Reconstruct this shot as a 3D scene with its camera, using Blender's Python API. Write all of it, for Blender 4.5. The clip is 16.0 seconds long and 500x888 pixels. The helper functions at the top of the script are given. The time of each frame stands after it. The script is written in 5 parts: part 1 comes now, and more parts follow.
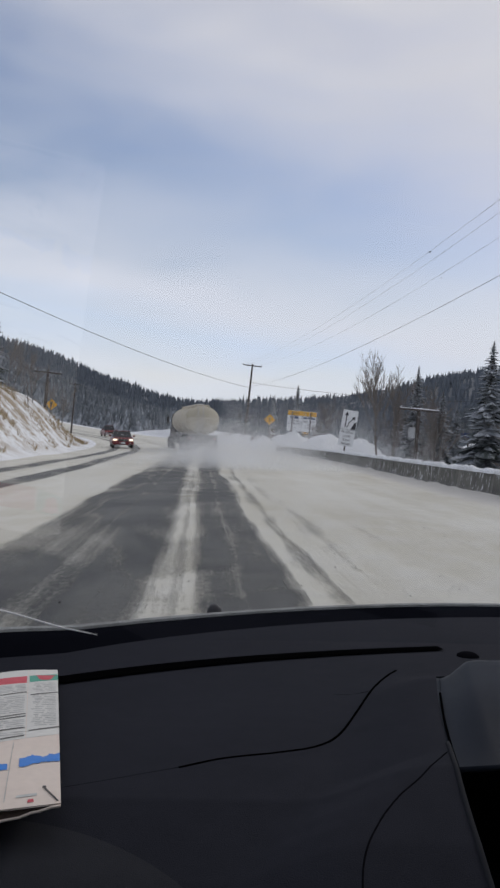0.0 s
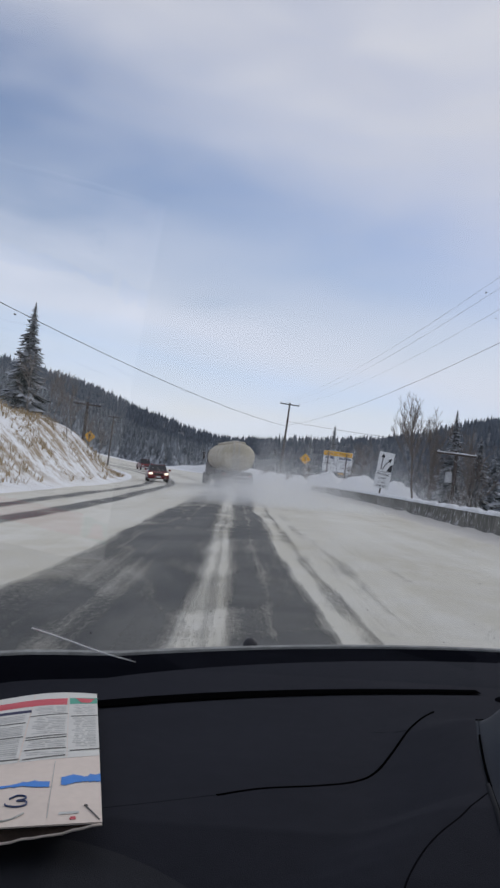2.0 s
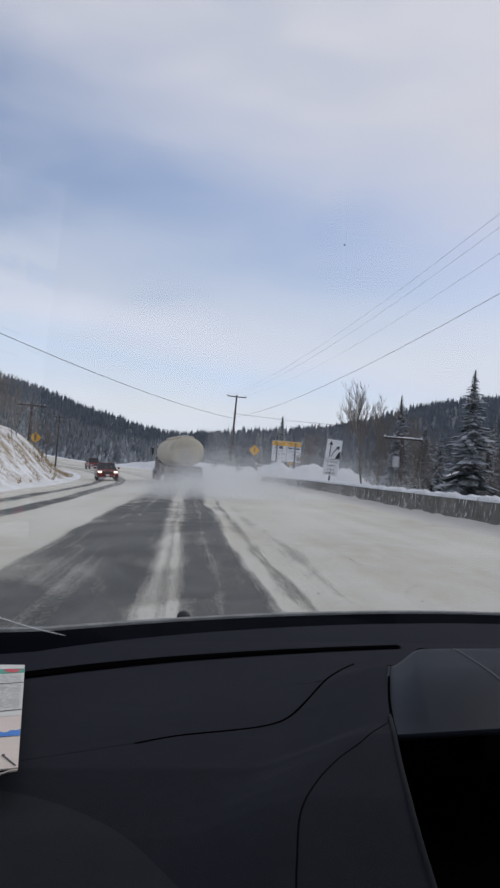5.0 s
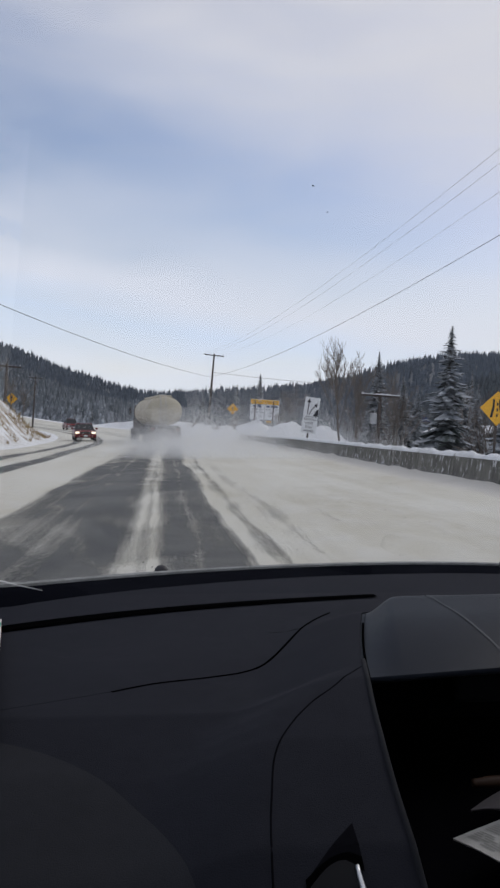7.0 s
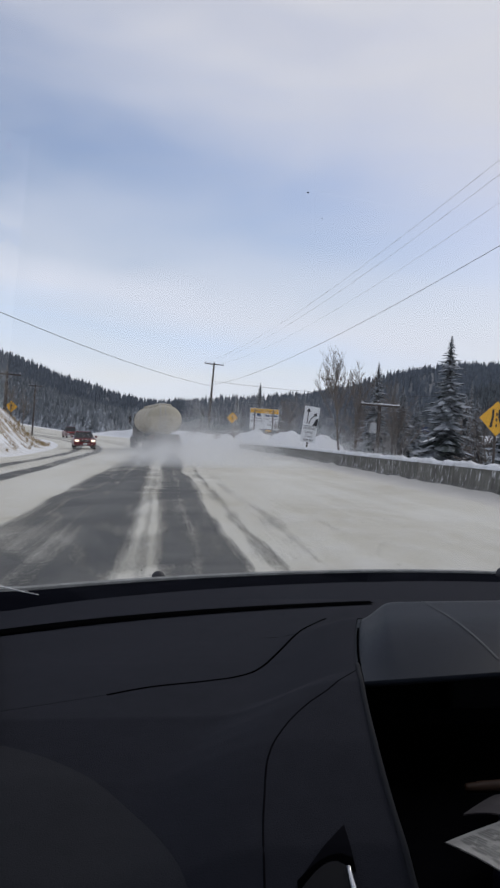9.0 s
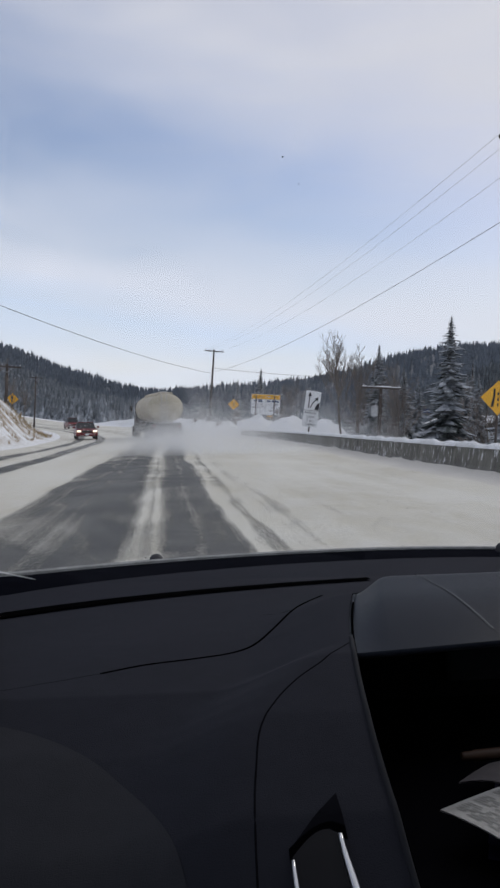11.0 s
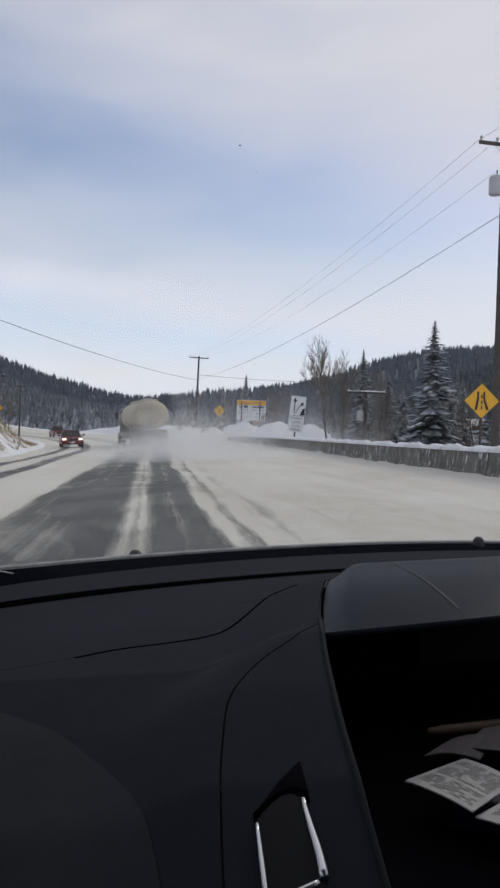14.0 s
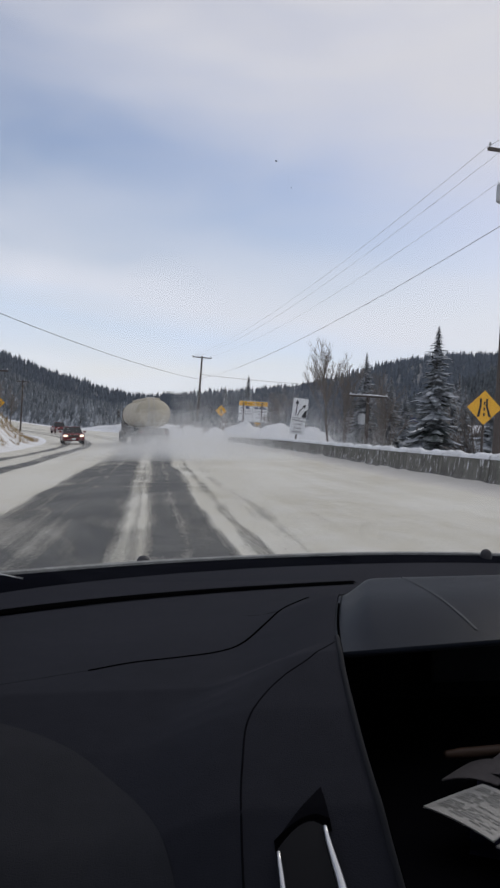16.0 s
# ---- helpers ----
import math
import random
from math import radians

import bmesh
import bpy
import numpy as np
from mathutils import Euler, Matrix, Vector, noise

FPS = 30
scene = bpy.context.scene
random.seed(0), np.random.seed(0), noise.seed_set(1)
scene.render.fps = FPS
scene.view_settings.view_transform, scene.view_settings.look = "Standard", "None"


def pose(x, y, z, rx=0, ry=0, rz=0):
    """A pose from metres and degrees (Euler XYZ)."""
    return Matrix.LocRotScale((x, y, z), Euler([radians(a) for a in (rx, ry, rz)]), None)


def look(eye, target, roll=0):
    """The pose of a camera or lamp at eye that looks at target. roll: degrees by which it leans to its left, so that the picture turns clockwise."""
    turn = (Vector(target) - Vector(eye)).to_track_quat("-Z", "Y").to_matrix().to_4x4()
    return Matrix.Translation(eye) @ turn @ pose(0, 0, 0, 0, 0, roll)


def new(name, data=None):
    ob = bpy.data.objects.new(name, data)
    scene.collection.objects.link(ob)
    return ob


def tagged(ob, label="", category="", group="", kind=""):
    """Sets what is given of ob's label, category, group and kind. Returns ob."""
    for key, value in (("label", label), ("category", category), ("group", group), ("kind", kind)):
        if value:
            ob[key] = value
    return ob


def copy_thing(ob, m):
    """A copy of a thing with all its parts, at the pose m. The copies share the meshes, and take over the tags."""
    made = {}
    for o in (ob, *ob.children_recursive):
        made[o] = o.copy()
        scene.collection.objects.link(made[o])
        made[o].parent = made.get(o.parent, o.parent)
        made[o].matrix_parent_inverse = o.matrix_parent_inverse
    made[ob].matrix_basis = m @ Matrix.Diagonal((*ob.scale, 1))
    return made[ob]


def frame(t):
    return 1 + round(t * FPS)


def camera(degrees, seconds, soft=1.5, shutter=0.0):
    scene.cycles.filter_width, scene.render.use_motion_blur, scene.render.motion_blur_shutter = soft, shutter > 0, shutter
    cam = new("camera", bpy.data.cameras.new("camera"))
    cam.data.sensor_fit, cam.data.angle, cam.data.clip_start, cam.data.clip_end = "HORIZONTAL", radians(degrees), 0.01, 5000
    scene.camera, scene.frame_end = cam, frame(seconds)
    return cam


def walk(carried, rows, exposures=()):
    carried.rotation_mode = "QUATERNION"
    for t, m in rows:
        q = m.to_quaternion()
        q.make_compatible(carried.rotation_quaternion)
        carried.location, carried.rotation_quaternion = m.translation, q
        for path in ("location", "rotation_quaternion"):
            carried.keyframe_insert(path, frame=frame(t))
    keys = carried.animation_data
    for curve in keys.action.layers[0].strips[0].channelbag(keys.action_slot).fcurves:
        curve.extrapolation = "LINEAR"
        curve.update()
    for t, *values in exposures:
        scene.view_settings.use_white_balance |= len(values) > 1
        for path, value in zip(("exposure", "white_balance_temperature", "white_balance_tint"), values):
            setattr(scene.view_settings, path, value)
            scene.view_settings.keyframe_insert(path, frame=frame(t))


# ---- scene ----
cam = camera(34.0, 16.0, soft=2.5)
PATH = [
    (0, (-0.034, 0.023, 1.295), (0.081, 2.02, 1.28), 2.1),
    (0.5, (-0.032, 0.019, 1.283), (0.088, 2.016, 1.271), 3.0),
    (1, (-0.049, 0.022, 1.291), (0.073, 2.018, 1.279), 4.6),
    (1.5, (-0.042, 0.016, 1.287), (0.047, 2.014, 1.304), 3.8),
    (2, (-0.047, 0.008, 1.288), (-0.023, 2.007, 1.361), 4.2),
    (2.5, (-0.039, 0.01, 1.276), (0.033, 2.007, 1.355), 4.7),
    (3, (-0.04, 0.002, 1.275), (0.055, 1.997, 1.38), 5.1),
    (3.5, (-0.035, -0.003, 1.273), (0.078, 1.99, 1.395), 4.6),
    (4, (-0.016, 0.005, 1.267), (0.102, 2.001, 1.309), 2.9),
    (4.2, (-0.012, -0.002, 1.265), (0.102, 1.993, 1.333), 2.4),
    (6.3, (0.004, -0.039, 1.254), (0.202, 1.951, 1.234), 0.5),
    (6.5, (-0.001, -0.033, 1.257), (0.194, 1.957, 1.22), 1.3),
    (7, (0.004, -0.027, 1.25), (0.207, 1.962, 1.212), 0.7),
    (7.5, (-0.001, -0.036, 1.255), (0.193, 1.954, 1.241), 1.0),
    (8, (-0.003, -0.033, 1.254), (0.193, 1.957, 1.237), 1.2),
    (8.5, (0.007, -0.038, 1.25), (0.215, 1.951, 1.222), 0.0),
    (9, (0.007, -0.033, 1.246), (0.211, 1.957, 1.23), 1.0),
    (9.5, (0.003, -0.04, 1.249), (0.211, 1.949, 1.236), 0.9),
    (10, (-0.001, -0.035, 1.249), (0.205, 1.954, 1.242), 2.1),
    (10.2, (0.005, -0.028, 1.245), (0.193, 1.962, 1.196), 0.9),
    (12.3, (0.038, -0.046, 1.214), (0.261, 1.941, 1.166), -1.6),
    (12.5, (0.044, -0.05, 1.207), (0.295, 1.933, 1.152), -1.7),
    (13, (0.046, -0.052, 1.212), (0.283, 1.933, 1.142), -2.5),
    (13.5, (0.028, -0.046, 1.222), (0.268, 1.939, 1.178), -0.0),
    (14, (0.036, -0.05, 1.216), (0.268, 1.936, 1.181), -1.2),
    (14.5, (0.023, -0.048, 1.223), (0.253, 1.939, 1.194), 0.4),
    (15, (0.014, -0.049, 1.229), (0.251, 1.936, 1.218), 1.2),
    (15.5, (0.012, -0.042, 1.232), (0.231, 1.946, 1.227), 1.1),
    (16, (0.018, -0.039, 1.229), (0.248, 1.947, 1.196), 0.2),
]
BANK = pose(0, 0, 0, 0, -3, 0)  # the road is banked through the left bend, and the car with it
walk(cam, [(t, BANK @ look(eye, target, roll)) for t, eye, target, roll in PATH], (
    (0, 0.05, 6560, 10), (1, 0.06, 6670, 6), (2, 0.05, 6330, 10), (2.5, 0.05, 6500, 10), (3, 0.05, 6320, 10), (4.2, 0.05, 6310, 10), (6.3, 0.10, 6530, 10), (8, 0.11, 6470, 10), (10.2, 0.11, 6430, 10), (12.3, 0.13, 6530, 10), (16, 0.12, 6620, 10)))

# ---- world and sun ----
SUN_EL, SUN_AZ = radians(33), radians(38)
world = bpy.data.worlds.new("world")
scene.world = world
world.use_nodes = True
wt = world.node_tree
wt.nodes.clear()


def wn(kind, **values):
    n = wt.nodes.new(kind)
    for k, v in values.items():
        n.inputs[k].default_value = v
    return n


def wmath(op, a, b=None):
    n = wt.nodes.new("ShaderNodeMath")
    n.operation = op
    for i, v in enumerate((a, b)):
        if v is None:
            continue
        if isinstance(v, (int, float)):
            n.inputs[i].default_value = v
        else:
            wt.links.new(v, n.inputs[i])
    return n.outputs[0]


sky = wt.nodes.new("ShaderNodeTexSky")
sky.sky_type, sky.sun_disc = "NISHITA", False
sky.sun_elevation, sky.sun_rotation = SUN_EL, SUN_AZ
sky.air_density, sky.dust_density = 1.3, 0.4
geo = wt.nodes.new("ShaderNodeTexCoord")
sep = wt.nodes.new("ShaderNodeSeparateXYZ")
wt.links.new(geo.outputs["Generated"], sep.inputs[0])
elev = sep.outputs[2]
# cloud layers: seen low over the horizon they are drawn out sideways, so the height is stretched
squash = wt.nodes.new("ShaderNodeMapping")
squash.inputs["Rotation"].default_value = (0, radians(7), 0)
squash.inputs["Scale"].default_value = (1.0, 1.0, 3.6)
wt.links.new(geo.outputs["Generated"], squash.inputs[0])
big = wn("ShaderNodeTexNoise", Scale=2.1, Detail=6.0, Roughness=0.55, Distortion=0.3)
fine = wn("ShaderNodeTexNoise", Scale=5.0, Detail=5.0, Roughness=0.46, Distortion=0.4)
for n in (big, fine):
    wt.links.new(squash.outputs[0], n.inputs["Vector"])
layer = wt.nodes.new("ShaderNodeValToRGB")
layer.color_ramp.interpolation = "B_SPLINE"
for i, (p, v) in enumerate(((0.0, 1.0), (0.06, 0.95), (0.115, 0.70), (0.16, 0.92), (0.205, 0.42), (0.285, 0.0), (0.355, 0.22), (0.43, 0.95))):
    e = layer.color_ramp.elements[i] if i < 2 else layer.color_ramp.elements.new(p)
    e.position, e.color = p, (v, v, v, 1)
lean = wmath("MULTIPLY", sep.outputs[0], wmath("ADD", wmath("MULTIPLY", elev, 0.45), 0.04))  # the layers sink towards the east, the high ones more
bent = wmath("ADD", wmath("ADD", elev, lean), wmath("MULTIPLY", wmath("SUBTRACT", big.outputs[0], 0.5), 0.14))
wt.links.new(bent, layer.inputs[0])
cover = wmath("ADD", layer.outputs[0], wmath("MULTIPLY", wmath("SUBTRACT", fine.outputs[0], 0.5), 0.75))
cover_c = wt.nodes.new("ShaderNodeClamp")
wt.links.new(cover, cover_c.inputs[0])
cloud = wt.nodes.new("ShaderNodeValToRGB")
for i, (p, c) in enumerate(((0.0, (0.745, 0.775, 0.84)), (0.06, (0.735, 0.775, 0.86)), (0.115, (0.63, 0.73, 0.92)), (0.16, (0.715, 0.745, 0.85)), (0.45, (0.648, 0.652, 0.715)))):
    e = cloud.color_ramp.elements[i] if i < 2 else cloud.color_ramp.elements.new(p)
    e.position, e.color = p, (*c, 1)
wt.links.new(bent, cloud.inputs[0])
blue = wt.nodes.new("ShaderNodeMix")
blue.data_type, blue.blend_type = "RGBA", "MIX"
sky_gain = wt.nodes.new("ShaderNodeMix")
sky_gain.data_type, sky_gain.blend_type = "RGBA", "MULTIPLY"
sky_gain.inputs["Factor"].default_value = 1.0
sky_gain.inputs[7].default_value = (0.086, 0.0785, 0.0875, 1)
wt.links.new(sky.outputs[0], sky_gain.inputs[6])
wt.links.new(cover_c.outputs[0], blue.inputs["Factor"])
wt.links.new(sky_gain.outputs[2], blue.inputs[6])
wt.links.new(cloud.outputs[0], blue.inputs[7])
back = wn("ShaderNodeBackground", Strength=1.0)
wt.links.new(blue.outputs[2], back.inputs[0])
wout = wt.nodes.new("ShaderNodeOutputWorld")
wt.links.new(back.outputs[0], wout.inputs[0])

sun_data = bpy.data.lights.new("sun", "SUN")
sun_data.energy, sun_data.angle, sun_data.color = 0.8, radians(14), (1.0, 0.95, 0.88)
sun = new("sun", sun_data)
sun.matrix_world = look((0, 0, 0), (-math.sin(SUN_AZ) * math.cos(SUN_EL), -math.cos(SUN_AZ) * math.cos(SUN_EL), -math.sin(SUN_EL)))


# ---- materials ----
class Nodes:
    """A short hand for building node materials."""

    def __init__(self, name):
        self.m = bpy.data.materials.new(name)
        self.m.use_nodes = True
        self.t = self.m.node_tree
        self.b = self.t.nodes["Principled BSDF"]

    def n(self, kind, **values):
        n = self.t.nodes.new(kind)
        for k, v in values.items():
            if hasattr(v, "is_output"):
                self.t.links.new(v, n.inputs[k])
            else:
                n.inputs[k].default_value = v
        return n

    def math(self, op, a, b=0.0, clamp=False):
        n = self.t.nodes.new("ShaderNodeMath")
        n.operation, n.use_clamp = op, clamp
        for i, v in enumerate((a, b)):
            if isinstance(v, (int, float)):
                n.inputs[i].default_value = v
            else:
                self.t.links.new(v, n.inputs[i])
        return n.outputs[0]

    def mix(self, f, a, b):
        n = self.t.nodes.new("ShaderNodeMix")
        n.data_type = "RGBA"
        for sock, v in ((n.inputs["Factor"], f), (n.inputs[6], a), (n.inputs[7], b)):
            if isinstance(v, (int, float)):
                sock.default_value = v
            elif isinstance(v, tuple):
                sock.default_value = (*v, 1)
            else:
                self.t.links.new(v, sock)
        return n.outputs[2]

    def ramp(self, f, stops):
        n = self.t.nodes.new("ShaderNodeValToRGB")
        for i, (p, v) in enumerate(stops):
            e = n.color_ramp.elements[i] if i < 2 else n.color_ramp.elements.new(p)
            e.position, e.color = p, (v, v, v, 1) if isinstance(v, (int, float)) else (*v, 1)
        self.t.links.new(f, n.inputs[0])
        return n.outputs[0]

    def noise(self, scale, detail=4.0, rough=0.55, vector=None, distortion=0.0):
        n = self.n("ShaderNodeTexNoise", Scale=scale, Detail=detail, Roughness=rough, Distortion=distortion)
        if vector is None:
            vector = self.n("ShaderNodeTexCoord").outputs["Object"]
        self.t.links.new(vector, n.inputs["Vector"])
        return n.outputs[0]

    def set(self, color=None, rough=None, metal=None, spec=None):
        for key, v in (("Base Color", color), ("Roughness", rough), ("Metallic", metal), ("Specular IOR Level", spec)):
            if v is None:
                continue
            if isinstance(v, (int, float)):
                self.b.inputs[key].default_value = v
            elif isinstance(v, tuple):
                self.b.inputs[key].default_value = (*v, 1)
            else:
                self.t.links.new(v, self.b.inputs[key])
        return self

    def bump(self, height, strength=0.3, distance=0.02):
        n = self.n("ShaderNodeBump", Strength=strength, Distance=distance)
        self.t.links.new(height, n.inputs["Height"])
        self.t.links.new(n.outputs[0], self.b.inputs["Normal"])
        return self


def plain(name, color, rough=0.5, metal=0.0, scale=8.0, vary=0.18, bump=0.0, grain=400.0, spec=None):
    """A surface of one colour with stains at a large and grain at a small scale."""
    k = Nodes(name)
    mixed = k.math("ADD", k.math("MULTIPLY", k.noise(scale), 0.6), k.math("MULTIPLY", k.noise(scale * 9), 0.4))
    dark = tuple(c * (1 - vary) for c in color)
    light = tuple(min(1.0, c * (1 + vary)) for c in color)
    k.set(k.mix(k.ramp(mixed, ((0.3, 0.0), (0.7, 1.0))), dark, light), rough, metal, spec)
    if bump:
        k.bump(k.noise(grain, 2.0), bump, 0.002)
    return k.m


def snow_material():
    k = Nodes("snow")
    a, b = k.noise(0.35, 5.0), k.noise(3.5, 6.0, 0.65)
    k.set(k.mix(k.ramp(a, ((0.35, 0.0), (0.7, 1.0))), (0.78, 0.80, 0.83), (0.66, 0.67, 0.68)), 0.75)
    return k.bump(k.math("ADD", k.math("MULTIPLY", a, 2.0), b), 0.55, 0.12).m


def ground_material():
    """Snow with dry grass and earth showing through on the steep bank."""
    k = Nodes("snowy_ground")
    uv = k.n("ShaderNodeUVMap").outputs[0]
    sepu = k.n("ShaderNodeSeparateXYZ", Vector=uv)
    clump, fine = k.noise(0.55, 6.0, 0.65), k.noise(4.0, 6.0, 0.7)
    bare = k.math("MULTIPLY", sepu.outputs[0], k.ramp(k.math("ADD", k.math("MULTIPLY", clump, 0.55), k.math("MULTIPLY", fine, 0.45)), ((0.47, 0.0), (0.56, 1.0))))
    earth = k.mix(fine, (0.20, 0.145, 0.085), (0.34, 0.26, 0.16))
    white = k.mix(k.ramp(clump, ((0.35, 0.0), (0.7, 1.0))), (0.78, 0.80, 0.83), (0.68, 0.68, 0.68))
    wood = k.mix(k.ramp(clump, ((0.4, 0.0), (0.6, 1.0))), (0.06, 0.07, 0.078), (0.20, 0.215, 0.235))
    k.set(k.mix(sepu.outputs[1], k.mix(bare, white, earth), wood), 0.8)
    return k.bump(k.math("ADD", clump, fine), 0.5, 0.15).m


def road_material():
    """Wet asphalt in the wheel tracks, sanded snow between them; U runs across the road in metres, V along it."""
    k = Nodes("snowy_asphalt")
    uv = k.n("ShaderNodeUVMap").outputs[0]

    def along(sx, sy):
        m = k.n("ShaderNodeMapping", Vector=uv, Scale=(sx, sy, 1.0))
        return m.outputs[0]
    sepu = k.n("ShaderNodeSeparateXYZ", Vector=uv)
    wander = k.math("SUBTRACT", k.noise(1.0, 3.0, 0.5, along(0.25, 0.05)), 0.5)
    frayed = k.math("SUBTRACT", k.noise(1.0, 6.0, 0.62, along(2.4, 0.11), 0.2), 0.5)
    shreds = k.math("SUBTRACT", k.noise(1.0, 6.0, 0.7, along(9.0, 0.6), 0.2), 0.5)
    s = k.math("ADD", sepu.outputs[0], k.math("ADD", k.math("MULTIPLY", wander, 0.9), k.math("ADD", k.math("MULTIPLY", frayed, 0.40), k.math("MULTIPLY", shreds, 0.22))))
    place = k.math("DIVIDE", k.math("ADD", s, 10.0), 20.0)
    stops = ((-6.75, 1), (-6.5, 0.22), (-6.1, 0.22), (-5.85, 0.85), (-5.15, 0.85), (-4.95, 0.2), (-4.45, 0.2), (-4.15, 1), (-2.35, 1),
             (-2.08, 0.30), (-1.42, 0.08), (-1.30, 0.34), (-1.18, 0.10), (-0.66, 0.12), (-0.52, 0.40), (-0.43, 0.72), (-0.32, 0.44), (-0.21, 0.70), (-0.09, 0.30), (0.05, 0.06), (0.24, 0.06), (0.30, 0.30), (0.36, 0.06), (0.62, 0.06), (0.74, 0.3), (0.84, 0.9), (1.10, 0.45), (1.22, 0.95), (1.55, 0.66), (1.8, 1.05), (2.3, 0.78), (2.5, 1.2))
    cover = k.ramp(place, [((p + 10) / 20, v) for p, v in stops])
    streak = k.noise(1.0, 5.0, 0.6, along(5.5, 0.05))
    patch = k.noise(1.0, 6.0, 0.62, along(0.6, 0.085), 0.5)
    dust = k.math("ADD", k.math("MULTIPLY", k.math("SUBTRACT", streak, 0.5), 0.5), k.math("MULTIPLY", k.math("SUBTRACT", patch, 0.5), 0.58))
    crumbs = k.noise(1.0, 6.0, 0.75, along(26.0, 9.0))
    dust = k.math("ADD", dust, k.math("MULTIPLY", k.math("SUBTRACT", crumbs, 0.5), 0.75))
    wisp = k.noise(1.0, 2.5, 0.5, along(0.34, 0.13), 1.0)
    veil = k.ramp(k.math("ABSOLUTE", k.math("SUBTRACT", wisp, 0.5)), ((0.0, 0.21), (0.06, 0.0)))
    behind = k.ramp(place, ((0.31, 0.0), (0.36, 1.0)))
    # haze over the lane's far end, painted as snow cover growing with distance
    blown = k.math("MULTIPLY", behind, k.ramp(k.math("DIVIDE", sepu.outputs[1], 100.0), ((0.26, 0.0), (0.56, 0.45))))
    snow = k.ramp(k.math("ADD", k.math("ADD", k.math("ADD", cover, blown), veil), dust), ((0.22, 0.0), (0.45, 0.43), (0.74, 1.0)))
    grit = k.noise(1.0, 5.0, 0.7, along(60.0, 60.0))
    soft = k.noise(1.0, 5.0, 0.6, along(0.4, 0.12))
    dusty = k.ramp(k.noise(1.0, 5.0, 0.62, along(0.6, 0.30), 1.0), ((0.40, 0.0), (0.66, 1.0)))
    asphalt = k.mix(dusty, k.mix(grit, (0.040, 0.042, 0.042), (0.068, 0.070, 0.068)), k.mix(grit, (0.085, 0.087, 0.082), (0.145, 0.143, 0.132)))
    drawn = k.noise(1.0, 5.0, 0.6, along(1.7, 0.04))
    lumps = k.noise(1.0, 6.0, 0.62, along(1.5, 1.0), 0.5)
    tan = k.ramp(k.math("ADD", k.math("MULTIPLY", soft, 0.6), k.math("MULTIPLY", drawn, 0.4)), ((0.40, 0.0), (0.60, 1.0)))
    sanded = k.mix(tan, (0.515, 0.490, 0.412), (0.645, 0.634, 0.572))
    sanded = k.mix(k.ramp(lumps, ((0.42, 0.0), (0.62, 0.35))), sanded, (0.67, 0.665, 0.64))
    k.set(k.mix(snow, asphalt, sanded), k.ramp(snow, ((0.0, 0.62), (0.5, 0.85))), spec=0.3)
    rough = k.math("ADD", k.math("MULTIPLY", lumps, 1.4), k.math("MULTIPLY", drawn, 0.8))
    relief = k.math("MULTIPLY", snow, rough)
    return k.bump(k.math("ADD", k.math("ADD", snow, relief), k.math("MULTIPLY", grit, 0.25)), 0.6, 0.05).m


def frosted(name, dark, light, white=(0.62, 0.65, 0.70), start=0.35, amount=0.75):
    """Foliage or bark with snow lying on whatever faces upwards."""
    k = Nodes(name)
    up = k.n("ShaderNodeSeparateXYZ", Vector=k.n("ShaderNodeNewGeometry").outputs["Normal"]).outputs[2]
    clump = k.noise(0.5, 5.0, 0.7)
    rnd = k.n("ShaderNodeNewGeometry").outputs["Random Per Island"]
    lie = k.ramp(k.math("ADD", up, k.math("MULTIPLY", k.math("SUBTRACT", clump, 0.5), 1.6)), ((start, 0.0), (start + 0.35, amount)))
    k.set(k.mix(lie, k.mix(rnd, dark, light), white), 0.85, spec=0.2)
    return k.m


def glass_material():
    k = Nodes("windshield_glass")
    clear, gloss = k.n("ShaderNodeBsdfTransparent"), k.n("ShaderNodeBsdfGlossy", Roughness=0.02)
    clear.inputs[0].default_value = (0.97, 0.98, 0.98, 1)
    f = k.n("ShaderNodeFresnel", IOR=1.45)
    both = k.math("MULTIPLY", f.outputs[0], 1.15, True)  # the outer and the inner face together
    mixer = k.n("ShaderNodeMixShader")
    k.t.links.new(both, mixer.inputs[0])
    k.t.links.new(clear.outputs[0], mixer.inputs[1])
    k.t.links.new(gloss.outputs[0], mixer.inputs[2])
    k.t.links.new(mixer.outputs[0], k.t.nodes["Material Output"].inputs[0])
    return k.m


def spattered_concrete():
    """Grey concrete with wet stains and snow stuck to it in patches."""
    k = Nodes("spattered_concrete")
    obj = k.n("ShaderNodeTexCoord").outputs["Object"]
    tall = k.n("ShaderNodeMapping", Vector=obj, Scale=(5.0, 7.0, 2.2)).outputs[0]
    rnd = k.math("MULTIPLY", k.n("ShaderNodeObjectInfo").outputs["Random"], 40.0)
    moved = k.n("ShaderNodeVectorMath")
    k.t.links.new(tall, moved.inputs[0])
    k.t.links.new(rnd, moved.inputs[1])
    stain, splat, pit = k.noise(0.4, 5.0, 0.6, moved.outputs[0]), k.noise(1.3, 5.0, 0.6, moved.outputs[0]), k.noise(40.0, 3.0)
    grey = k.mix(k.ramp(stain, ((0.35, 0.0), (0.65, 1.0))), (0.085, 0.083, 0.074), (0.185, 0.18, 0.16))
    k.set(k.mix(k.ramp(splat, ((0.575, 0.0), (0.635, 0.85))), grey, (0.72, 0.73, 0.75)), 0.9)
    return k.bump(k.math("ADD", pit, splat), 0.4, 0.02).m


